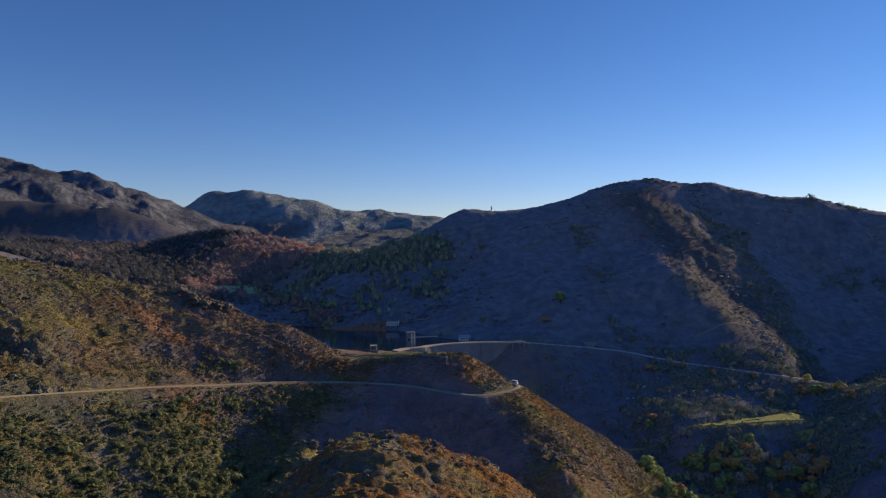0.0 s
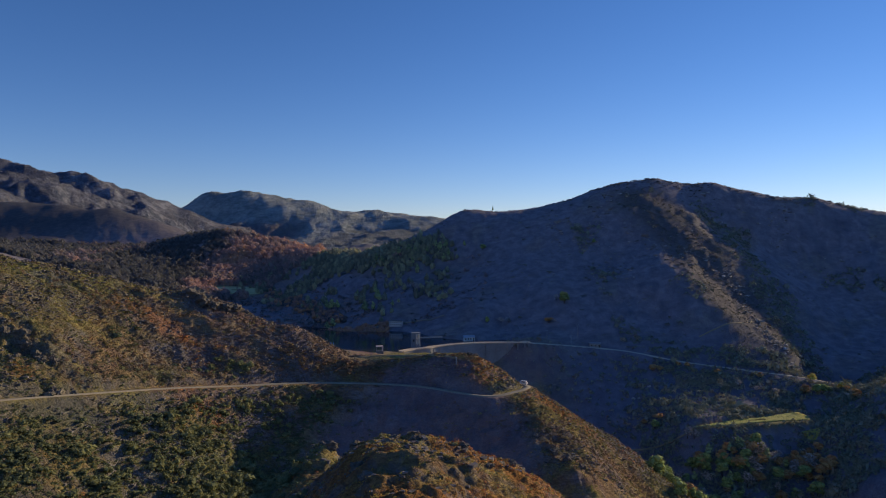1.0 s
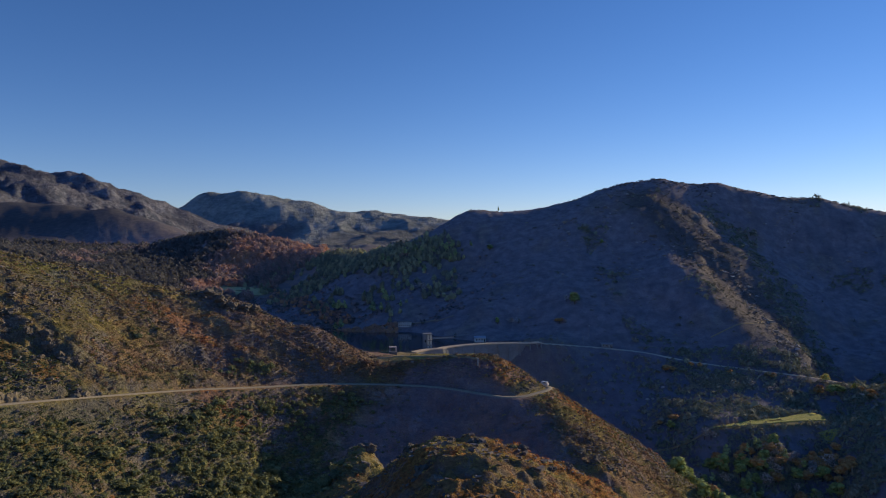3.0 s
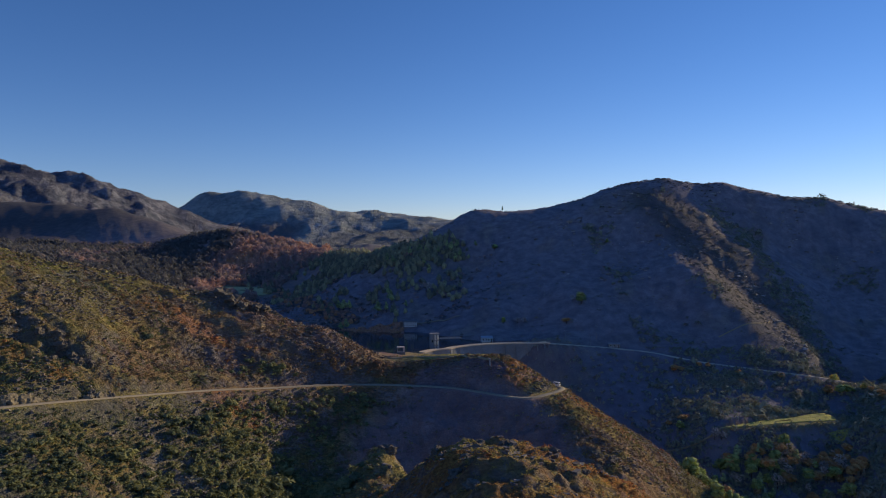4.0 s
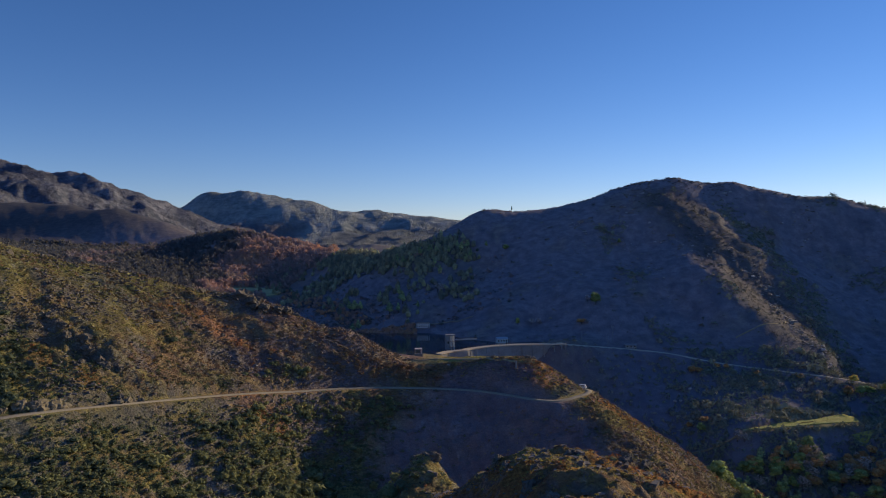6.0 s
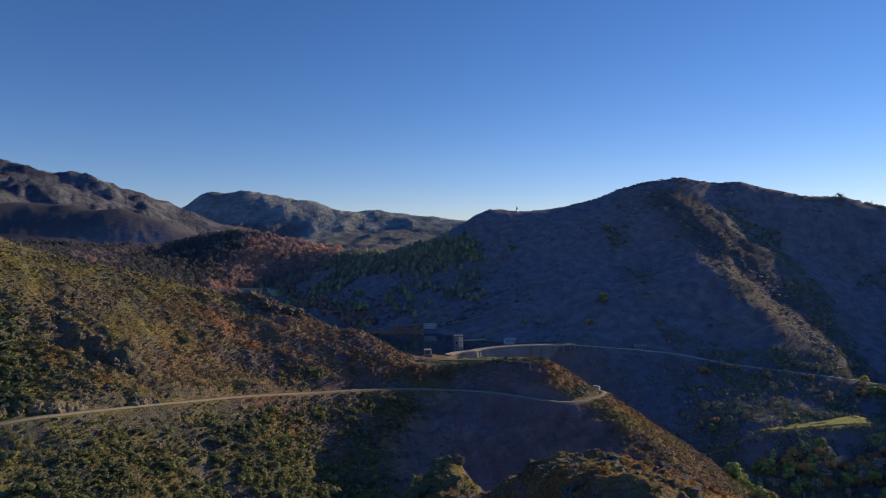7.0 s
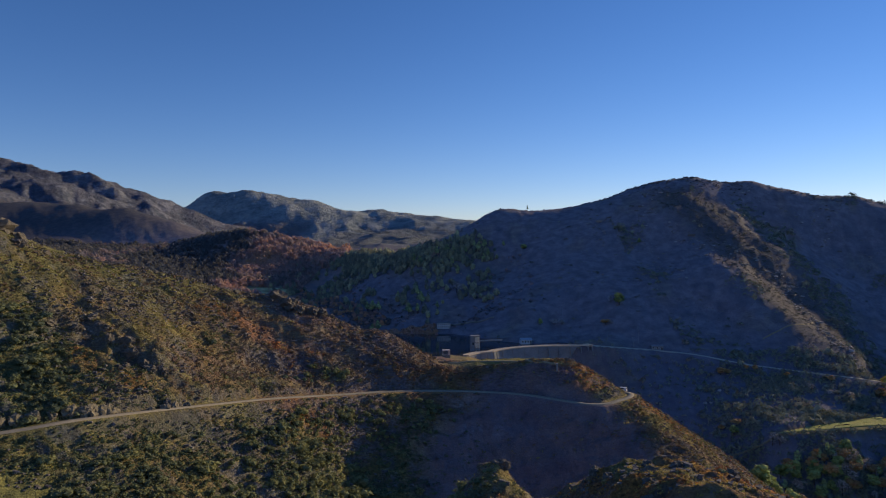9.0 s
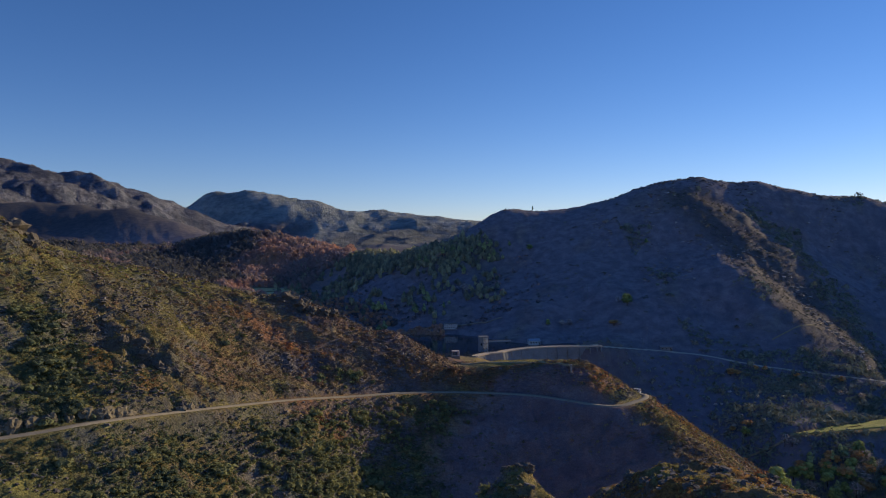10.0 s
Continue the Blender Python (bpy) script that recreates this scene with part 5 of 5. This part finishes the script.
def build_shelter(x, y, turn):
    """A flat roof carried by one end wall and two posts."""
    hut = thing("guard_shelter", x, y, max(164.6, height_at(x, y)), turn)
    part("roof", block((6.2, 4.4, 0.7), (0, 0, 3.6), 0.06), ROSY, hut)
    part("end_wall", block((0.9, 4.0, 8.596), (2.55, 0, -5.0), 0.03), ROSY, hut)
    for py in (-1.6, 1.2):
        part("post", block((0.22, 0.22, 8.59), (-2.8, py, -5.0)), STEEL, hut)
    part("floor_slab", block((6.4, 4.6, 5.2), (0, 0, -5.3)), CONCRETE, hut)
    return tagged(hut, "small open shelter with a pale pink flat roof", "shelter")


ROSY = plain("rosy_wash", [(0.3, (0.62, 0.50, 0.45)), (0.7, (0.78, 0.66, 0.60))], 1.0, 0.8)
build_shelter(-59.5, 570, 10)


def build_pole(x, y, h, arms, name, label):
    p = thing(name, x, y, height_at(x, y))
    part("mast", rod((0, 0, -0.6), (0, 0, h), 0.26, 0.15, 8), PALE_CONCRETE, p)
    for k in range(arms):
        part("crossarm", block((2.4, 0.2, 0.2), (0, 0, h - 0.6 - 1.2 * k)), STEEL, p)
    for s in (-1, 1):
        part("insulator", rod((s * 1.0, 0, h - 0.4), (s * 1.0, 0, h + 0.1), 0.09, 0.06), PAINT, p)
    return tagged(p, label, "pole")


for x, y, h, arms in ((125, 652, 11, 2), (135, 669, 16, 2), (99, 768, 15, 3), (102, 662, 9, 1), (73, 745, 9, 1)):
    tagged(build_pole(x, y, h, arms, "utility_pole", "grey concrete power-line pole on the hillside"), group="power-line poles")

frame_gate = thing("blue_frame", -111, 626, max(height_at(-111, 626), 155.2), 25)
for x, lean in ((-3.0, 2.4), (1.6, -1.8), (3.4, -1.2)):
    part("beam", rod((x, 0, -0.5), (x + lean, 0, 8.5), 0.45, 0.35), BLUE, frame_gate)
part("tie", block((6.5, 0.5, 0.6), (0, 0, 4.0)), BLUE, frame_gate)
part("panel", block((3.2, 0.3, 2.2), (-1.0, 0.6, 4.8)), PAINT, frame_gate, "white panel")
tagged(frame_gate, "blue-painted steel frame standing beside the reservoir", "frame")

pillar = thing("concrete_pillar", 3.0, 404.5, height_at(3.0, 404.5) - 0.6, 10)
part("shaft", block((0.9, 0.9, 5.2), bevel=0.06, top=0.92), PALE_CONCRETE, pillar)
part("cap", block((1.2, 1.2, 0.3), (0, 0, 5.2), 0.04), PALE_CONCRETE, pillar)
tagged(pillar, "weathered concrete marker pillar at the edge of the grassy shelf", "pillar")

# ---- lone bushes ----
def build_bush(x, y, size, label):
    bush = thing("broom_bush", x, y, height_at(x, y), 40)
    bm = rod((0, 0, -0.3), (0.05, 0, 0.5 * size), 0.12, 0.06)
    for a in (0.4, 2.3, 4.5):
        rod((0, 0, 0.1), (0.45 * size * math.cos(a), 0.45 * size * math.sin(a), 0.5 * size), 0.08, 0.03, 5, bm)
    part("stems", bm, BARK, bush)
    v, f = joined([(p * 0.9 + c, q) for c in ((0, 0, 0.15), (0.5, 0.2, 0), (-0.4, 0.3, 0.05), (0.1, -0.45, 0)) for p, q in (sprigs(rng, 60, 0.22, 1.0), lump(rng, 1, 0.25, 0.7))])
    part("foliage", from_arrays(v * (size * 0.75, size * 0.75, size * 0.7), f), BROOM, bush)
    return tagged(bush, label, "bush", group="lone bushes on the slope")


for x, y, size in ((-186.3, 362.6, 3.0), (-150, 368, 2.4), (-156, 366, 1.8), (-145, 373, 2.0), (-231, 374, 1.6)):
    build_bush(x, y, size, "round dark green broom bush alone on the slope")

# ---- vehicles at the bend ----
TYRE = plain("tyre_rubber", [(0.3, (0.012, 0.012, 0.012)), (0.7, (0.03, 0.03, 0.03))], 6, 0.9)
WHITE_CAR = plain("white_car_paint", [(0.3, (0.72, 0.72, 0.72)), (0.7, (0.82, 0.82, 0.82))], 1.0, 0.3, specular=0.5)
DARK_CAR = plain("dark_car_paint", [(0.3, (0.02, 0.022, 0.028)), (0.7, (0.04, 0.042, 0.05))], 1.0, 0.3, specular=0.5)
LAMP = plain("lamp_glass", [(0.3, (0.6, 0.6, 0.58)), (0.7, (0.75, 0.75, 0.72))], 3.0, 0.15, specular=0.5)
TAIL = plain("tail_lamp", [(0.3, (0.35, 0.02, 0.02)), (0.7, (0.5, 0.03, 0.03))], 3.0, 0.2, specular=0.5)


def build_vehicle(name, x, y, turn, length, width, height, nose, paint, label):
    """Side profile drawn along y, front at +y."""
    d, h = along(np.array([float(x)]), np.array([float(y)]), ROAD)
    car = thing(name, x, y, float(h[0]) + 0.29, turn)
    L, W, H = length / 2, width / 2, height
    low, belt = 0.32, H * 0.56
    side = [(-L, low), (L, low), (L, belt * 0.82), (L - nose, belt), (L - nose - 0.55, H * 0.96), (L - nose - 1.0, H), (-L + 0.35, H), (-L, belt)]
    v = [(s * W * (0.88 if z > belt else 1.0), yy, z) for s in (-1, 1) for yy, z in side]
    n = len(side)
    f = [(i, (i + 1) % n, n + (i + 1) % n, n + i) for i in range(n)] + [tuple(range(n))[::-1], tuple(range(n, 2 * n))]
    bm = from_arrays(v, f)
    bmesh.ops.recalc_face_normals(bm, faces=bm.faces)
    bmesh.ops.bevel(bm, geom=bm.edges[:], offset=0.07, segments=2, affect="EDGES")
    part("body", bm, paint, car)
    wy = L - nose - 0.27
    bm = block((W * 1.6, 0.05, H - belt - 0.18))
    bmesh.ops.transform(bm, matrix=pose(0, wy + 0.1, belt + 0.08, 50 if nose > 0.8 else 35), verts=bm.verts)
    part("windscreen", bm, GLASS, car)
    part("rear_window", block((W * 1.5, 0.05, (H - belt) * 0.6), (0, -L + 0.1, belt + 0.12)), GLASS, car)
    for s in (-1, 1):
        part("side_window", block((0.05, length * 0.42, (H - belt) * 0.62), (s * W * 0.925, -length * 0.08, belt + 0.1)), GLASS, car)
        part("headlight", block((0.32, 0.08, 0.18), (s * (W - 0.3), L - 0.01, belt * 0.62)), LAMP, car)
        part("tail_light", block((0.22, 0.08, 0.28), (s * (W - 0.2), -L + 0.01, belt * 0.7)), TAIL, car)
        for yy in (-L + 0.85, L - 0.85):
            wheel = part("wheel", rod((s * (W - 0.2), yy, 0.33), (s * (W + 0.02), yy, 0.33), 0.33, 0.33, 16), TYRE, car)
            part("rim", rod((s * (W + 0.01), yy, 0.33), (s * (W + 0.04), yy, 0.33), 0.2, 0.19, 12), STEEL, wheel)
    return tagged(car, label, "car")


build_vehicle("van", 46.5, 421.0, 58, 5.6, 2.0, 2.5, 0.7, WHITE_CAR, "white delivery van parked in the bend of the road")
build_vehicle("car", 40.5, 427.0, 50, 4.2, 1.75, 1.45, 1.1, DARK_CAR, "dark hatchback parked beyond the van in the bend")

# ---- tracks and paths ----


def path_on_land(name, pts, half, mat, label):
    p = curve_points([(x, y, 0) for x, y in pts], 6)
    x, y = np.array([q[0] for q in p]), np.array([q[1] for q in p])
    return ribbon(name, np.column_stack([x, y, land(x, y)]), half, 0.35, mat, label, "path")


def turf_patch(name, outline, mat, label):
    """A sheet of turf laid over the land inside an outline."""
    ring = np.array([q[:2] for q in curve_points([(*q, 0) for q in outline + outline[:1]], 5)][:-1])
    mid = ring.mean(axis=0)
    rings = [mid + (ring - mid) * k for k in (1.02, 1.0, 0.85, 0.65, 0.4, 0.15)]
    p = np.concatenate(rings)
    z = land(p[:, 0], p[:, 1]) + 0.6
    n = len(ring)
    z[:n] -= 1.5
    faces = [(k * n + i, k * n + (i + 1) % n, (k + 1) * n + (i + 1) % n, (k + 1) * n + i) for k in range(5) for i in range(n)]
    ob = link_mesh(name, np.column_stack([p, z]), faces, mat)
    return tagged(ob, label, "field", kind="structure")


# lighter turf for the valley meadow: missing sunlight put into its colour
SUNLIT_TURF = plain("sunlit_turf", [(0.3, (0.46, 0.43, 0.22)), (0.5, (0.56, 0.52, 0.27)), (0.7, (0.66, 0.60, 0.34))], 0.12, 0.95, 0.8, 1.2)
TURF = plain("mown_turf", [(0.3, (0.30, 0.31, 0.09)), (0.5, (0.42, 0.42, 0.13)), (0.7, (0.58, 0.53, 0.22))], 0.12, 0.95, 0.8, 1.2)
FIELD = [(194, 514), (215, 522), (238, 531), (264, 537), (290, 547), (297, 543), (294, 529), (272, 527), (240, 521), (215, 516)]
turf_patch("field", FIELD, TURF, "bright yellow-green meadow terrace on the valley side")
turf_patch("valley_meadow", [(-385, 1036), (-352, 1058), (-310, 1060), (-288, 1046), (-305, 1026), (-345, 1022)], SUNLIT_TURF, "meadow on the valley floor before the woods, coloured pale as if sunlit")
turf_patch("garden_plot", [(280, 515), (288, 514), (293, 507), (284, 505)], TURF, "small bright green plot below the meadow")
path_on_land("shelf_track", [(-64, 431), (-45, 426), (-25, 420), (-8, 414), (4, 411)], 1.0, TRACK, "trodden track along the edge of the grassy shelf")
path_on_land("side_track", [(353, 580), (349, 566), (346, 552), (347, 543), (352, 536)], 1.8, PALE_TARMAC, "pale dirt track climbing the valley side")
path_on_land("shore_road", [(-180, 800), (-140, 786), (-100, 780), (-70, 779), (-40, 776), (0, 765)], 2.0, ASPHALT, "pale road along the far shore")
path_on_land("field_track", [(196, 514), (178, 520), (150, 532), (120, 548)], 1.5, TRACK, "dirt track leading from the field")
path_on_land("spur_path", [(260, 668), (290, 680), (318, 694), (336, 712)], 0.5, TRACK, "narrow pale footpath crossing the spur")
path_on_land("river_track", [(223, 487), (243, 482), (260, 480), (273, 487)], 1.2, TRACK, "short dirt track above the river")


# ---- boulders and crags ----
def build_boulder(name, x, y, size, flat, turn, seed, label):
    g = np.random.default_rng(seed)
    v, f = BALLS[2]
    bm = from_arrays(v, f)
    bmesh.ops.subdivide_edges(bm, edges=bm.edges[:], cuts=1, use_grid_fill=True)
    shift = Vector((seed * 3.1, seed * 1.7, 0))
    for q in bm.verts:
        p = q.co.normalized()
        cut = max(abs(p.x) * 0.9, abs(p.y), abs(p.z) * 1.05) ** 0.25             # blocky, as granite splits
        split = abs(noise.noise(p * 2.6 + shift)) * 0.55 + abs(noise.noise(p * 6.0 - shift)) * 0.30
        q.co = p / cut * (0.72 + 0.42 * noise.noise(p * 1.6 + shift) + split)
        q.co = Vector((q.co.x * size * 1.2, q.co.y * size * 0.85, q.co.z * size * flat * 0.9))
    me = bpy.data.meshes.new(name)
    bm.to_mesh(me)
    bm.free()
    me.materials.append(CRAG)
    ob = new(name, me)
    ob.matrix_basis = pose(x, y, height_at(x, y) + size * flat * 0.05, float(g.uniform(-12, 12)), float(g.uniform(-12, 12)), turn)
    return tagged(ob, label, "boulder", group="granite boulders and crags")


CUT_ROCK = plain("cut_granite", [(0.3, (0.14, 0.12, 0.09)), (0.7, (0.29, 0.25, 0.18))], 0.8, 0.85, 0.6)
PALE_ROCK = plain("pale_granite", [(0.3, (0.36, 0.34, 0.33)), (0.7, (0.58, 0.55, 0.53))], 0.6, 0.7, 0.4)
CRAG = plain("granite_crag", [(0.3, (0.085, 0.076, 0.066)), (0.5, (0.15, 0.132, 0.112)), (0.7, (0.26, 0.23, 0.19))], 0.35, 0.9, 0.8, 0.35)
rng = np.random.default_rng(33)
for x, y, size, flat in ((-168, 427, 6.5, 0.9), (-160, 422, 5.5, 0.9), (-152, 421, 4.4, 0.8), (-145, 424, 3.6, 0.8), (-139, 427, 3.0, 0.8),
                         (-190, 418, 2.4, 0.7), (-183, 420, 1.8, 0.7), (-134, 428, 1.8, 0.8), (-118, 429, 1.6, 0.8)):
    build_boulder("crest_boulder", x, y, size, flat, float(rng.uniform(0, 360)), int(rng.integers(99)), "dark weathered granite outcrop on the hill crest")
for x, y, size, flat in ((-219, 317, 2.0, 1.1), (-215, 314, 2.6, 1.2), (-209, 317, 3.0, 1.3), (-205, 313, 2.6, 1.2), (-199, 311, 2.4, 1.2), (-195, 308, 2.2, 1.1), (-190, 311, 2.0, 1.0),
                         (-229, 310, 2.2, 0.8), (-236, 305, 2.0, 0.8), (-225, 319, 2.4, 0.8), (-230, 326, 2.4, 0.5), (-222, 330, 2.0, 0.5), (-203, 303, 1.6, 0.9), (-184, 299, 2.0, 1.0), (-180, 302, 1.8, 1.0)):
    build_boulder("crag", x, y, size, flat, float(rng.uniform(0, 360)), int(rng.integers(99)), "steep granite crag with dark clefts on the hillside")
for x, y, size, flat in ((-274, 331, 5.0, 1.0), (-270, 338, 4.0, 0.9), (-266, 330, 3.5, 0.8), (-262, 346, 2.6, 0.8)):
    build_boulder("top_crag", x, y, size, flat, float(rng.uniform(0, 360)), int(rng.integers(99)), "grey granite crag crowning the hillside")
for x, y, size, flat in ((-29, 172, 1.6, 0.8), (-26, 166, 1.9, 0.7), (-31, 178, 1.4, 0.8), (-20, 172, 1.5, 0.8), (-14, 169, 1.7, 0.7), (-24, 158, 1.6, 0.8), (-27, 150, 1.8, 0.9),
                         (-24, 141, 1.7, 0.9), (2, 177, 1.4, 0.8), (8, 172, 1.9, 0.7), (12, 178, 1.3, 0.8), (-2, 168, 1.3, 0.7), (14, 168, 1.5, 0.7), (4, 160, 1.3, 0.6), (-48, 236, 2.4, 0.9), (-53, 240, 2.0, 0.8)):
    build_boulder("ridge_boulder", x, y, size, flat, float(rng.uniform(0, 360)), int(rng.integers(99)), "split granite block on the near ridge")
for x, y, size, flat in ((52, 345, 2.4, 0.8), (60, 340, 2.8, 0.9), (66, 335, 2.2, 0.8), (45, 356, 2.0, 0.8), (72, 345, 1.8, 0.8), (12, 419, 1.6, 0.7), (16, 420, 1.9, 0.8), (8, 418, 1.3, 0.7)):
    build_boulder("spur_boulder", x, y, size, flat, float(rng.uniform(0, 360)), int(rng.integers(99)), "rough granite rock on the spur")

for x, y, size, flat in ((-206.5, 265.5, 2.1, 1.3), (-203.5, 268, 2.6, 1.4), (-201, 271, 3.0, 1.4), (-198.5, 274, 2.6, 1.4), (-196, 277, 2.2, 1.1), (-211, 261.5, 1.9, 1.3), (-215.5, 257, 2.2, 1.5),
                         (-219.5, 253.5, 2.0, 1.4), (-223.5, 249.5, 2.4, 1.5), (-228, 246, 2.2, 1.4), (-232.5, 243, 2.4, 1.4), (-186.5, 288, 1.6, 1.0), (-183, 294, 2.0, 1.2),
                         (-180.5, 299, 2.2, 1.3), (-177.5, 304, 1.8, 1.1)):
    rock = build_boulder("road_cut_rock", x, y, size, flat, float(rng.uniform(0, 360)), int(rng.integers(99)), "bare tan rock face cut beside the road")
    rock.data.materials[0] = CUT_ROCK

# pale rocks showing on the dark slopes
for x, y, size, flat in ((187, 602, 1.6, 0.7), (168, 587, 1.5, 0.8), (173, 587, 1.4, 0.8), (136, 810, 2.2, 0.5), (355, 808, 2.6, 0.4), (359, 790, 2.8, 0.4), (361, 776, 2.6, 0.4),
                         (352, 672, 2.4, 0.5), (347, 664, 2.6, 0.5), (343, 658, 2.2, 0.5), (398, 998, 3.0, 0.5), (408, 1000, 2.4, 0.5)):
    rock = build_boulder("pale_rock", x, y, size, flat, float(rng.uniform(0, 360)), int(rng.integers(99)), "pale granite rock bare on the dark slope")
    rock.data.materials[0] = PALE_ROCK
